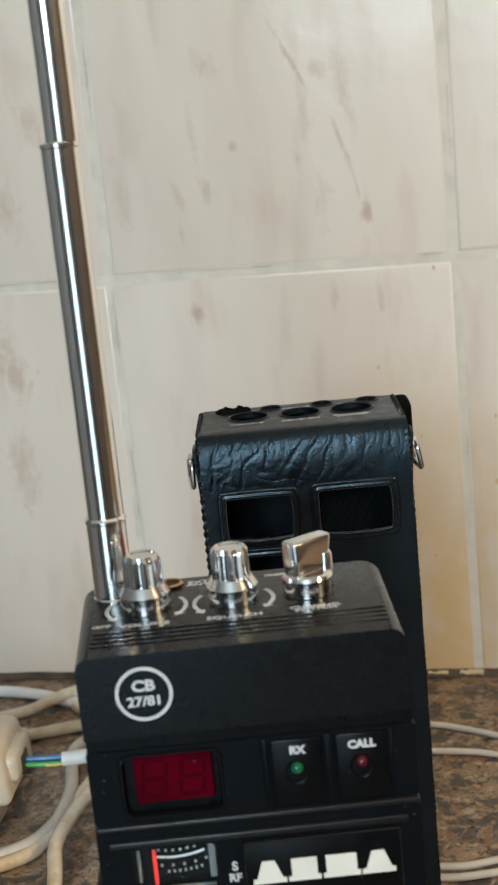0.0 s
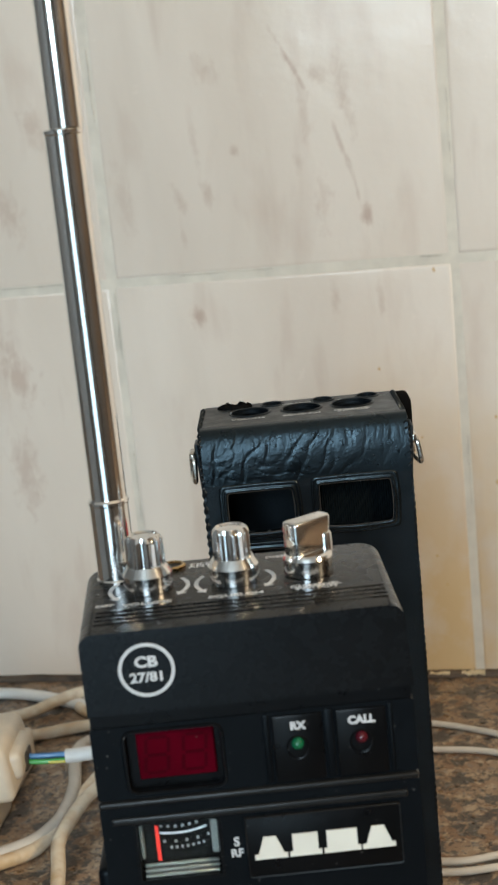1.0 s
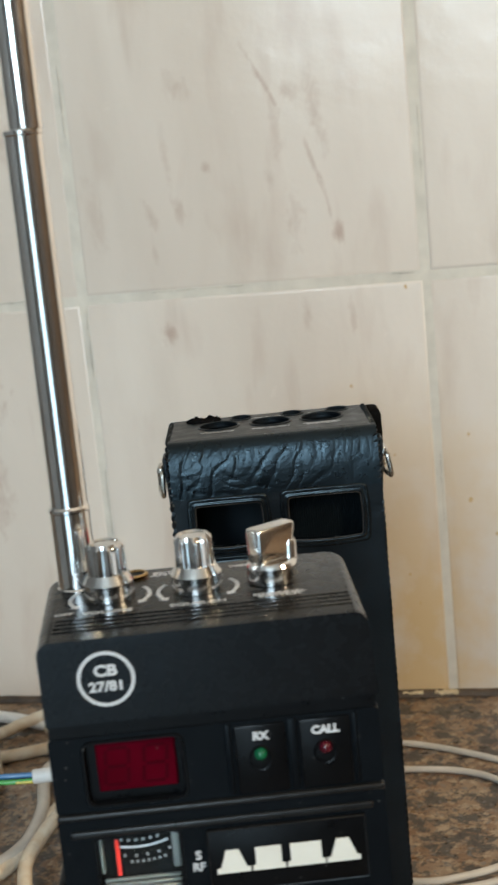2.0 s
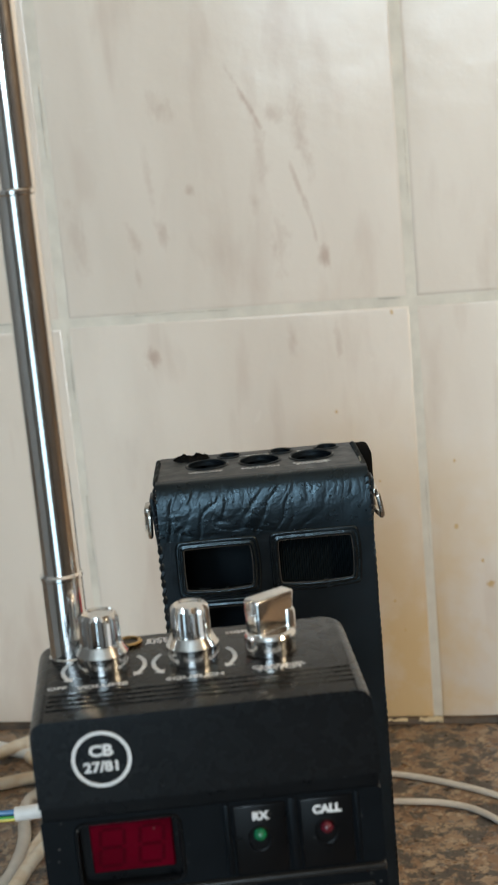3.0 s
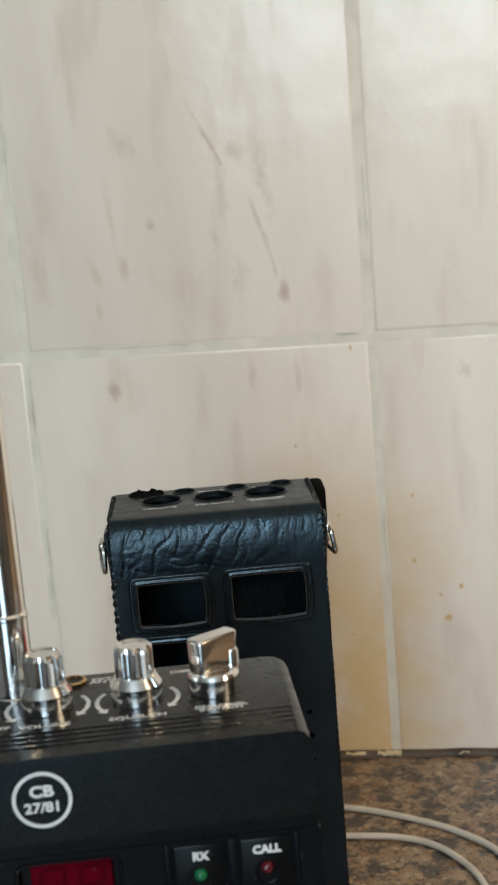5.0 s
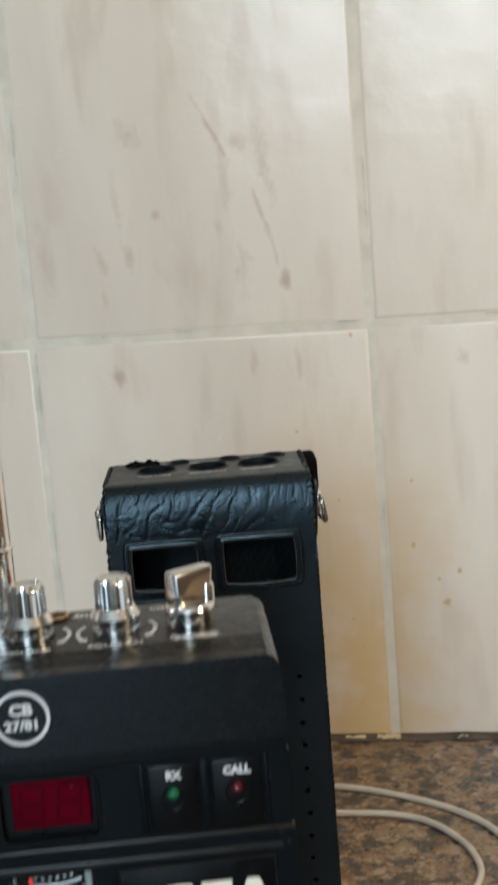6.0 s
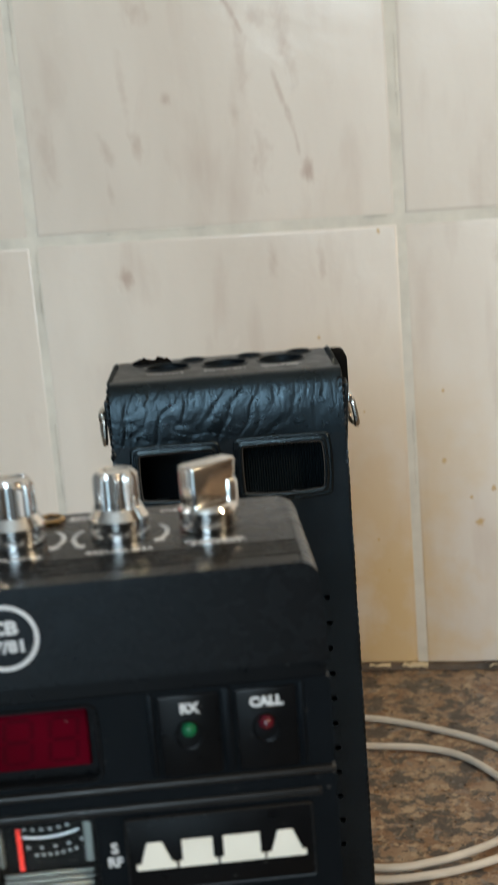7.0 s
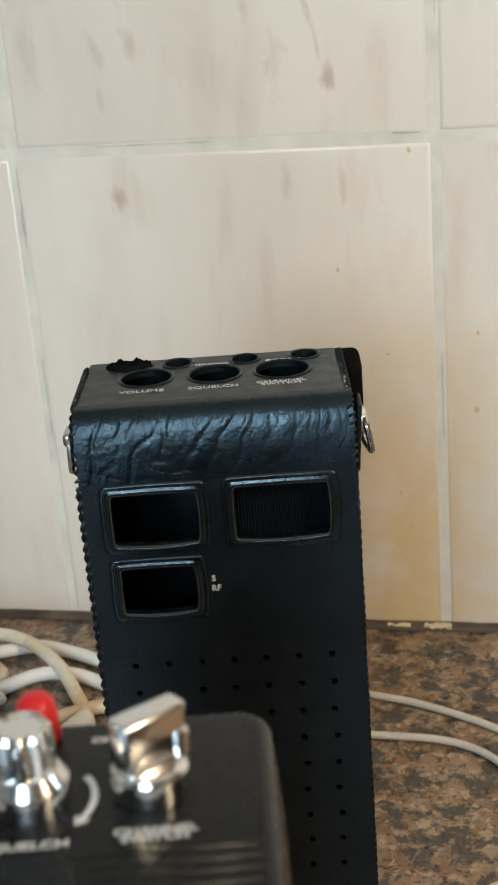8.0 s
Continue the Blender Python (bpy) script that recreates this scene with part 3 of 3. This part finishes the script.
    block = lambda x, w: ((x, 0), (x + w, 0), (x + w, 1.3), (x + w - 0.8, 1.3), (x + w - 0.8, 5.9), (x + 0.8, 5.9), (x + 0.8, 1.3), (x, 1.3))
    shapes = (wedge(-2.6), block(5.9, 7.8), block(14.2, 9.0), wedge(23.6))
    for shape in shapes:
        part("cream_shape", plate([(a, 159.7 + b) for a, b in shape], [], 0.5, upright(-0.75)), CREAM, badge)
    # approval mark
    mark = part("approval_ring", plate(disc(-23.2, 211.2, 6.7, 40), [disc(-23.2, 211.2, 5.85, 40)], 0.4, upright(-0.35)), PRINT, radio, "printed white ring")
    lettering("lettering", "CB", 3.7, PRINT, mark, on_front(-23.2, -0.3, 213.1), 0.15, 1.15)
    lettering("lettering", "27/81", 3.3, PRINT, mark, on_front(-23.2, -0.3, 209.3), 0.12, 1.1)
    # print on the cap
    for words, x, y, size in (("VOLUME", -22.8, 18.2, 2.6), ("SQUELCH", -0.9, 17.8, 2.6), ("CHANNEL\nSWITCH", 18.9, 18.4, 2.3), ("OFF", -33.4, 19.2, 2.2), ("EXT\nANT", -10.0, 44.2, 2.5), ("DISP", 10.0, 44.6, 2.3)):
        lettering("lettering", words, size, PRINT, radio, pose(x, y, top + 0.02), 0.05, 1.2, 0.75)
    k1, k2, k3 = (-22.8, 29.4), (-0.9, 28.8), (18.0, 29.8)
    knob(radio, *k1, top - 0.1, 0.1, "fluted aluminium volume knob")
    knob(radio, *k2, top - 0.1, 0.45, "fluted aluminium squelch knob")
    channel_switch(radio, *k3, top - 0.1)
    for x, y in (k1, k2):
        arrow(radio, x, y, top + 0.02, 35, -32)
        arrow(radio, x, y, top + 0.02, 145, 212)
    # sockets at the back of the cap
    socket = part("aerial_socket", lathe([(3.5, 0), (3.5, 0.6), (3.2, 0.9), (2.5, 0.9), (2.4, 0.35), (0.2, 0.3)], 24, (-17.2, 44.8, top - 0.05)), BRASS, radio, "brass external aerial socket")
    part("socket_hole", lathe([(2.3, 0.3), (2.3, 0.45), (0.2, 0.45)], 20, (-17.2, 44.8, top - 0.05)), PANEL, socket)
    cover = lathe([(3.5, 0), (3.7, 0.5), (3.5, 5.0), (3.3, 7.0), (2.5, 8.3), (1.2, 8.9), (0.2, 9.0)], 24, (-1.6, 46.5, top - 0.1))
    part("socket_cap", cover, REDCAP, radio, "red rubber socket cap")
    # telescopic aerial
    ax, ay = -31.5, 40.5
    aerial = part("aerial", lathe([(5.4, 0), (5.4, 0.6), (5.05, 1.0), (5.05, 20.6), (5.3, 20.9), (5.3, 21.6), (4.8, 22.2)], 32, (ax, ay, top - 0.2)), CHROME, radio, "chrome telescopic aerial, drawn out", 30)
    r, z = 4.65, top + 21.0
    for n in range(5):
        high = 94.0
        part("aerial_section", lathe([(r, 0), (r, high - 1.6), (r + 0.28, high - 1.3), (r + 0.28, high - 0.4), (r - 0.3, high)], 32, (ax + max(0.25, 1.2 * n), ay, z)), CHROME, aerial, "", 30)
        r, z = r - 0.42, z + high
    part("aerial_tip", lathe([(2.2, 0), (2.4, 1), (2.4, 4), (1.4, 5.2), (0.2, 5.5)], 20, (ax + 5.4, ay, z)), CHROME, aerial)
    # talk switch on the side
    part("talk_switch", box(-42.6, -38.0, 10, 32, 122, 155.0, 1.8, 3), PLASTIC, radio, "black talk switch on the side")
    return radio


build_radio()

# ---- the leather carrying case ----
CASE = pose(-0.0164 + 0.0315 * math.cos(radians(11)), 0.522 + 0.0315 * math.sin(radians(11)), 0, 0, 0, 11.0)


def case_ring(case, side, label):
    """A strap ring in its metal loop and leather tab on one side."""
    x = side * 41.6
    tab = box(x - 0.9, x + 0.9, 17.5, 28.5, 190, 212, 0.8, 2)
    for v in tab.verts:  # the tab stands off the side towards its top
        v.co.x += side * 0.07 * (v.co.z - 190)
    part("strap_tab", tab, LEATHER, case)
    out = x + side * (2.2 if side > 0 else 3.4)
    lean = 1.6 if side > 0 else 0.3
    ring = [(out + side * (0.2 + lean * (206.0 - b) / 10.0) + 0.16 * (23 - a), a, b) for a, b in rounded(17.5, 28.5, 196.2, 206.4, 2.4, 4)]
    part("strap_ring", tube(ring, 1.05, 8, True), NICKEL, case, label)
    loop = box(out - 1.5, out + 1.5, 18.0, 28.0, 204.2, 208.4, 1.2, 3)
    part("ring_loop", loop, CHROME if side > 0 else NICKEL, case, "folded metal loop")
    for z in (193.0, 185.5):
        stud = lathe([(2.4, 0), (2.4, 0.8), (1.6, 1.8), (0.2, 2.1)], 16)
        bmesh.ops.transform(stud, matrix=pose(side * 40.2, 23, z, 0, 90 * side, 0), verts=stud.verts)
        part("stud", stud, SATIN, case)


def lacing(case, line, r=0.45, pitch=3.1, thick=0.85):
    """Leather thong wound along an edge."""
    p = [Vector(q) for q in line]
    out = []
    for a, b in zip(p, p[1:]):
        way = (b - a).normalized()
        u = way.cross(Vector((0, 1, 0))).normalized() if abs(way.y) < 0.9 else Vector((1, 0, 0))
        v = way.cross(u)
        count = max(8, int((b - a).length / pitch * 8))
        turns = round((b - a).length / pitch)
        for k in range(count):
            t = k / count
            ang = 2 * math.pi * turns * t
            out.append(a + (b - a) * t + r * (u * math.cos(ang) + v * math.sin(ang)))
    part("lacing", tube(out, thick, 5), LEATHER, case, "leather lacing along the edge")


def bowed(x0, x1, z0, z1, r, grow=0.0, seg=5):
    """A window's outline, its outer side and foot slightly bowed; grow widens it all round."""
    cx, cz, hx, hz = (x0 + x1) / 2, (z0 + z1) / 2, (x1 - x0) / 2, (z1 - z0) / 2
    line = []
    corners = rounded(x0 - grow, x1 + grow, z0 - grow, z1 + grow, max(0.6, r + 0.35 * grow), seg)
    for (a, b), (c, d) in zip(corners, corners[1:] + corners[:1]):
        steps = 6 if math.hypot(c - a, d - b) > 4 else 1
        line += [(a + (c - a) * k / steps, b + (d - b) * k / steps) for k in range(steps)]
    out = []
    for a, b in line:
        u, w = max(0.0, 1 - ((a - cx) / hx) ** 2), max(0.0, 1 - ((b - cz) / hz) ** 2)
        out.append((a + (0.6 * w if a > cx else -0.2 * w), b + (0.15 * u if b > cz else -0.75 * u)))
    return out


def moulded_rim(case, window):
    """The pressed frame round a window: up from the hide, over a roll and back into the opening."""
    bm = bmesh.new()
    rings = []
    for grow, y in ((3.0, 0.1), (2.7, -0.5), (2.3, -0.75), (1.6, -0.55), (1.2, -0.6), (0.7, -1.0), (0.2, -1.05), (-0.2, -0.7), (-0.35, 0.0), (-0.35, 2.4)):
        rings.append([bm.verts.new((a, y + 0.22 * noise.noise((a / 7, b / 7, 2.0)), b)) for a, b in bowed(*window, 1.2, grow)])
    for a, b in zip(rings, rings[1:]):
        for k in range(len(a)):
            bm.faces.new((a[k], a[(k + 1) % len(a)], b[(k + 1) % len(a)], b[k]))
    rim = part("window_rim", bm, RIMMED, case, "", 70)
    line = [(a, -0.55 + 0.2 * noise.noise((a / 5, b / 5, 6.0)), b) for a, b in bowed(*window, 1.2, -0.25)]
    part("cut_edge", tube(line, 0.26, 5, True), CUTEDGE, rim, "pale cut edge of the hide")


def build_case():
    case = thing("radio_case", CASE, "empty black leather radio carrying case standing on the worktop", "case")
    wide, deep, flap_z = 40.3, 47.0, 198.6
    windows = ((-32.0, -6.4, 179.0, 195.6), (3.9, 32.0, 178.8, 196.0), (-31.4, -8.8, 156.4, 171.8))
    holes = [bowed(*w, 1.2) for w in windows]
    for row in range(11):
        for col in range(7):
            holes.append(disc(-30.0 + 10.03 * col + 0.25 * math.sin(row * 2.3 + col), 138.2 - 9.75 * row, 1.15, 8))
    front = plate(rounded(-wide, wide, 1.0, flap_z, 1.0, 1), holes, 2.0, upright(0.0))
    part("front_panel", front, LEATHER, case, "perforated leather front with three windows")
    for window in windows:
        moulded_rim(case, window)
    # the creased flap that slopes back to the top
    profile = ((0.0, flap_z - 1.0), (0.0, flap_z + 1.0), (0.14, 203.0), (0.62, 208.0), (1.42, 212.6), (1.95, 214.6), (2.8, 216.8), (4.2, 218.7), (6.2, 219.95), (9.0, 220.4))
    spine = bend([(0, y, z) for y, z in profile], 7)
    flap = bmesh.new()
    grid = []
    fold = lambda a, b, c, sharp: max(0.0, 1 - abs(noise.noise((a, b, c))) * sharp)
    for k, q in enumerate(spine):
        row = []
        for j in range(241):
            x = -wide + 2 * wide * j / 240
            wx = x + 2.2 * noise.noise((x * 0.09, q.z * 0.11, 1.0))
            wz = q.z + 2.2 * noise.noise((x * 0.10, q.z * 0.10, 6.0))
            along, across = 0.45 * wx + 0.89 * wz, 0.89 * wx - 0.45 * wz
            slant = fold(across * 0.15, along * 0.045, 3.0, 7.0)
            second = fold(across * 0.27, along * 0.08, 8.0, 7.0) * max(0.0, 0.4 + noise.noise((x * 0.05, q.z * 0.07, 21.0)))
            level = fold(wx * 0.06, wz * 0.27 + wx * 0.05, 11.0, 6.5) * min(1.0, max(0.0, (8 - x) / 16)) * min(1.0, max(0.0, (211 - q.z) / 4))
            short = fold(wx * 0.34, wz * 0.035, 15.0, 4.0) * min(1.0, max(0.0, (q.z - 209.5) / 3)) * min(1.0, max(0.0, (218 - q.z) / 2))
            calm = min(1.0, max(0.0, (34 - x) / 40)) + 0.25
            depth = (0.17 * slant * calm + 0.13 * second * calm + 0.22 * level + 0.09 * short) * min(1.0, k / 8.0) * min(1.0, max(0.0, (219.5 - q.z) / 3))
            row.append(flap.verts.new((x, q.y + 0.75 * depth, q.z - 0.2 * depth)))
        grid.append(row)
    for a, b in zip(grid, grid[1:]):
        for j in range(240):
            flap.faces.new((a[j], a[j + 1], b[j + 1], b[j]))
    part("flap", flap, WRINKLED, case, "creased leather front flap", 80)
    # top with its control openings
    cuts = [disc(-20.6, 30.6, 8.2, 28), disc(0.3, 30.2, 8.2, 28), disc(20.9, 30.6, 8.6, 28)]
    back_cuts = [disc(-11.5, 43.2, 4.6, 18), disc(9.5, 43.2, 4.6, 18), disc(28.0, 43.6, 4.6, 18)]
    lid = plate(rounded(-wide + 0.6, wide - 2.0, 8.2, deep + 1.6, 1.0, 2), cuts + back_cuts, 2.0, flat(220.3))
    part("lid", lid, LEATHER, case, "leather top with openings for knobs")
    for loop in cuts + back_cuts:
        part("opening_rim", tube([(a, b, 220.25) for a, b in loop], 0.6, 6, True), LEATHER, case)
    for words, x, y, size in (("VOLUME", -21.2, 18.4, 3.0), ("SQUELCH", 0.2, 18.2, 3.0), ("CHANNEL\nSWITCH", 20.4, 18.4, 2.8)):
        lettering("lettering", words, size, PRINT, case, pose(x, y, 220.42), 0.03, 1.15, 0.75)
    lettering("lettering", "EMERGENCY", 2.3, PRINT, case, pose(-1.2, 40.3, 220.42), 0.02, 1.15)
    for k in range(5):  # worn print beside the back opening
        part("print_bar", box(16.0 + 2.3 * k, 17.6 + 2.3 * k, 39.4, 41.2, 220.3, 220.36), PRINT, case)
    lettering("lettering", "S", 2.7, PRINT, case, on_front(-3.7, -0.06, 166.4), 0.06)
    lettering("lettering", "RF", 2.7, PRINT, case, on_front(-3.1, -0.06, 163.2), 0.06)
    # sides, back, floor
    for side in (-1, 1):
        x0, x1 = sorted((side * wide, side * (wide - 1.8)))
        outline = [(0.3, 0.5), (deep + 4, 0.5), (deep + 4, 216.0), (deep + 2, 219.0), (deep - 4, 219.6), (7.5, 219.4), (3.6, 216.6), (2.4, 213.5), (0.6, 199.0)]
        part("side_panel", plate(outline, [], x1 - x0, lambda a, b, d, x0=x0: (x0 + d, a, b)), LEATHER, case)
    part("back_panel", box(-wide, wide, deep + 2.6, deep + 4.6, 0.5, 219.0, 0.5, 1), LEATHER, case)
    part("bottom_panel", box(-wide + 1, wide - 1, 1, deep + 3, 0, 2), LEATHER, case)
    pocket = plate([(1.0, 0.0), (36.0, 0.0)] + [(36.0 - 0.45 * k, 1.0 + 0.5 * (k % 2)) for k in range(78)], [], 26, lambda a, b, d: (a, 8.0 - b, 174 + d))
    part("inner_pocket", pocket, CLOTH, case, "ribbed cloth pocket behind the window")
    # worn leather tufts at the back of the lid, and the curled ear at the other end
    random.seed(11)
    tuft = bmesh.new()
    lathe([(7.0, -0.2), (7.2, 0.8), (6.0, 1.7), (4.4, 1.9), (3.0, 1.3), (0.3, 0.6)], 40, (-27.0, 43.6, 219.6), bm=tuft)
    for v in tuft.verts:
        k = noise.noise((v.co.x / 1.7, v.co.y / 1.7, 3.0))
        v.co.y = 43.6 + (v.co.y - 43.6) * 0.62
        v.co.x += 0.9 * noise.noise((v.co.x / 3, v.co.y / 3, 8.0))
        v.co.z += max(-0.6, 2.2 * k) if v.co.z > 220.2 else 0.0
    part("torn_edge", tuft, SUEDE, case, "torn leather round the aerial opening")
    ear = box(wide - 1.6, wide + 5.4, deep - 14, deep + 3, 203, 220.2, 2.2, 3, lambda c, d: c.z > 200)
    for v in ear.verts:
        v.co.x += 1.2 * noise.noise((v.co.y / 9, v.co.z / 9, 2.0)) - 0.16 * max(0.0, 209 - v.co.z) * (v.co.x > wide)
    part("curled_ear", ear, SUEDE, case, "curled leather ear at the back corner")
    lacing(case, [(-wide - 0.2, 0.6, 6), (-wide - 0.2, 0.6, 198.5)], 0.3, 3.3, 0.95)
    lacing(case, [(wide - 0.1, 0.6, 6), (wide - 0.1, 0.6, 198.5)], 0.12, 3.1, 0.75)
    lacing(case, [(-wide, 0.8, 200), (-wide, 3.0, 216), (-wide, 8.0, 219.6), (-wide, 44, 220)], 0.7, 2.6, 0.55)
    lacing(case, [(wide - 0.6, 0.8, 200), (wide - 0.6, 3.0, 216), (wide - 1.0, 8.0, 219.6), (wide - 1.4, 46, 220)], 0.9, 2.4, 0.5)
    case_ring(case, -1, "worn nickel strap ring in a leather tab")
    case_ring(case, 1, "worn nickel strap ring hanging askew")
    return case


build_case()

# ---- cables and plug ----


def cable(name, points, r, material, label, category="cable", group=""):
    ob = settle(tube(bend(points, 10), r, 12), name, material)
    return tagged(ob, label, category, group)


cable("thin_flex", [(-60, 720, 1.9), (-10, 732, 1.9), (35, 725, 1.9), (58, 718, 1.9), (83, 706, 1.9), (100, 694, 1.9), (115, 678, 1.9), (126, 652, 1.9), (124, 622, 1.9), (113, 602, 1.9), (97, 589, 1.9), (75, 578, 1.9), (45, 573, 1.9), (-10, 585, 1.9)], 1.75, FLEXGREY, "pale grey thin flex looped on the worktop", "cable", "thin flexes")
cable("thin_flex", [(-70, 690, 1.9), (0, 694, 1.9), (38, 693, 1.9), (65, 691.5, 1.9), (84, 683, 1.9), (100, 664, 1.9), (108, 645, 1.9), (110, 628, 1.9), (105, 611, 1.9), (93, 597, 3.0), (74, 585, 3.4), (50, 580, 3.0), (0, 592, 1.9)], 1.75, FLEXGREY, "pale grey thin flex looped beside the case", "cable", "thin flexes")
HEAVY = (
    ([(-420, 745, 3.6), (-320, 765, 3.6), (-240, 767, 3.6), (-208, 762, 3.6), (-184, 752, 3.6), (-168, 748, 4.5), (-150, 757, 3.6), (-131, 753, 3.6), (-110, 744, 3.6), (-80, 726, 3.6), (-60, 700, 3.6)], FLEXWHITE, "white mains flex lying along the tiles"),
    ([(-330, 660, 3.6), (-260, 708, 3.6), (-211, 735, 3.6), (-195, 747, 6.0), (-182, 753, 9.0), (-168, 757, 10.0), (-148, 748, 10.5), (-128, 731, 9.0), (-112, 710, 6.0), (-100, 690, 3.6), (-90, 655, 3.6)], FLEX, "tan-stained cream mains flex crossing a white one"),
    ([(-178, 747, 3.2), (-171, 740, 3.4), (-164, 735, 3.8), (-157, 728, 3.8), (-160, 722, 3.8), (-171, 717, 3.8), (-186, 710, 3.6), (-230, 690, 3.6), (-290, 650, 3.6)], FLEX, "tan-stained cream mains flex in a tight bend"),
    ([(-156, 712, 3.6), (-138, 727, 5.0), (-120, 729, 5.0), (-100, 722, 3.8), (-70, 705, 3.6), (-40, 690, 3.6)], FLEXWHITE, "white mains flex under the coil"),
    ([(-250, 540, 3.6), (-190, 562, 3.6), (-153, 583, 5.0), (-143, 602, 5.5), (-142, 620, 6.0), (-145, 642, 7.0), (-152, 664, 8.0), (-158, 690, 5.0), (-150, 708, 3.6)], FLEXGREY, "pale grey flex curling under the plug's sheath"),
    ([(-250, 520, 3.6), (-190, 552, 3.6), (-151, 577, 3.6), (-143, 596, 3.6), (-141, 618, 3.6), (-139, 645, 3.6), (-134, 668, 3.6), (-118, 690, 3.6), (-97, 704, 3.6), (-60, 715, 3.6)], FLEX, "tan-stained cream mains flex beside its neighbour"),
    ([(-100, 470, 3.6), (-112, 515, 4.0), (-123, 554, 9.0), (-130, 576, 12.0), (-131, 596, 12.5), (-130, 620, 12.0), (-124, 640, 11.0), (-112, 664, 7.0), (-100, 690, 8.0)], FLEX, "tan-stained cream mains flex bending over the coil"),
)
for points, material, label in HEAVY:
    cable("mains_flex", points, 3.5, material, label, "cable", "mains flexes")


def build_socket():
    """A trailing socket block lying among the flexes."""
    block = thing("trailing_socket", pose(-0.176, 0.638, 0, 0, 0, 5.5), "aged cream plastic trailing socket among the flexes", "socket")
    body = box(-64, 0, -95, -8, 0, 35, 3.0, 3)
    for v in body.verts:
        v.co.x -= 0.10 * v.co.z if v.co.x > -20 else 0.0
    box(-60, -1.5, -14, 46, 0.3, 21, 2.5, 3, bm=body)
    part("housing", body, PLUG, block)
    return block


def build_plug():
    """A mains plug in the socket, the cores of its flex pulled out of the grip."""
    plug = thing("mains_plug", pose(-0.145, 0.603, 0.0352, 0, 0, 9.5), "aged cream mains plug with the cores of its flex showing", "plug")
    body = box(-56, -6, -34, 20, 0, 27, 4.5, 4)
    for v in body.verts:
        k = v.co.z / 27
        v.co.y = v.co.y * (1 - 0.20 * k) - 1.5 * k
        v.co.x -= (4.0 * k if v.co.x > -30 else 0.0)
    part("base", body, PLUG, plug)
    cover = box(-58, -3.5, -24, 6, 7, 21, 3.5, 3)
    part("cover", cover, PLUG, plug)
    part("flex_grip", box(-8, -2.6, -16, -4, 7.5, 17, 1.2, 2), SEALANT, plug)
    part("brown_core", tube(bend([(-6, -8, 11), (4, -9, 11), (15, -8, 10)]), 1.0, 8), SEALANT, plug)
    part("blue_core", tube(bend([(-5, -10, 13), (5, -10, 12.8), (16.5, -9, 12.2)]), 1.35, 8), BLUE, plug)
    part("earth_core", tube(bend([(-5, -11.6, 11), (5, -12.0, 10.6), (16.5, -11, 10.2)]), 1.25, 8), GREEN, plug)
    part("earth_stripe", tube(bend([(7, -12.7, 10.4), (11, -12.5, 10.2), (16.5, -11.8, 10.0)]), 0.75, 8), YELLOW, plug)
    part("sheath", tube(bend([(15.0, -9.6, 11.4), (26, -9, 11.8), (42, -4, 11), (62, 10, 0), (80, 32, -16), (96, 58, -28), (110, 84, -31.5)]), 3.5, 12), FLEXWHITE, plug, "white flex sheath")
    return plug


build_socket()
build_plug()

# shade of the gaps under and beside the tiles, put in as thin bars
dirt = bmesh.new()
for row in (1, 2):
    z = 252.0 * row + 0.5
    for start in range(-420, 420, 14):
        if noise.noise((start / 55.0, row * 3.0, 1.0)) > 0.02:
            run = [(start + k * 4.2, WALL - 0.1, z + 1.3 + 0.7 * noise.noise((start / 9.0 + k, row, 4.0))) for k in range(4)]
            tube(run, 0.17 + 0.12 * noise.noise((start, 2.0, row)), 5, bm=dirt)
for col in (-1, 0, 1):
    x = 61.0 + 202.0 * col
    for start in range(10, 700, 14):
        if noise.noise((start / 48.0, col * 5.0, 7.0)) > 0.08:
            run = [(x + 1.2 + 0.7 * noise.noise((start / 9.0 + k, col, 4.0)), WALL - 0.1, start + k * 4.2) for k in range(4)]
            tube(run, 0.15 + 0.10 * noise.noise((start, 3.0, col)), 5, bm=dirt)
structure("joint_gap_lines", dirt, GAPSHADE, "thin grey-brown lines for the shade in the tile joints", "dirt")

# ---- wall tiles ----
random.seed(3)
shared = []
for k in range(4):
    soft = 3.0 if k < 2 else 3.6
    bm = box(-99.9, 99.9, 0, 7, -124.7, 124.7, soft, 6, lambda c, d: c.y < 1)
    for v in bm.verts:
        v.co.y += 0.25 * noise.noise((v.co.x / 60, v.co.z / 60, k * 7.0))
    first = settle(bm, "tile", TILE)
    shared.append(first.data)
    bpy.data.objects.remove(first)
for row in range(4):
    for col in range(-5, 4):
        ob = new("tile", random.choice(shared[:2] if row == 0 else shared[2:]))
        ob.parent = tiling
        ob.matrix_local = pose(0.061 + 0.202 * (col + 0.5) + random.uniform(-0.0003, 0.0003), (WALL + random.uniform(-0.25, 0.2)) / 1000, 0.1255 + 0.252 * row, 0, random.uniform(-0.12, 0.12), 0)
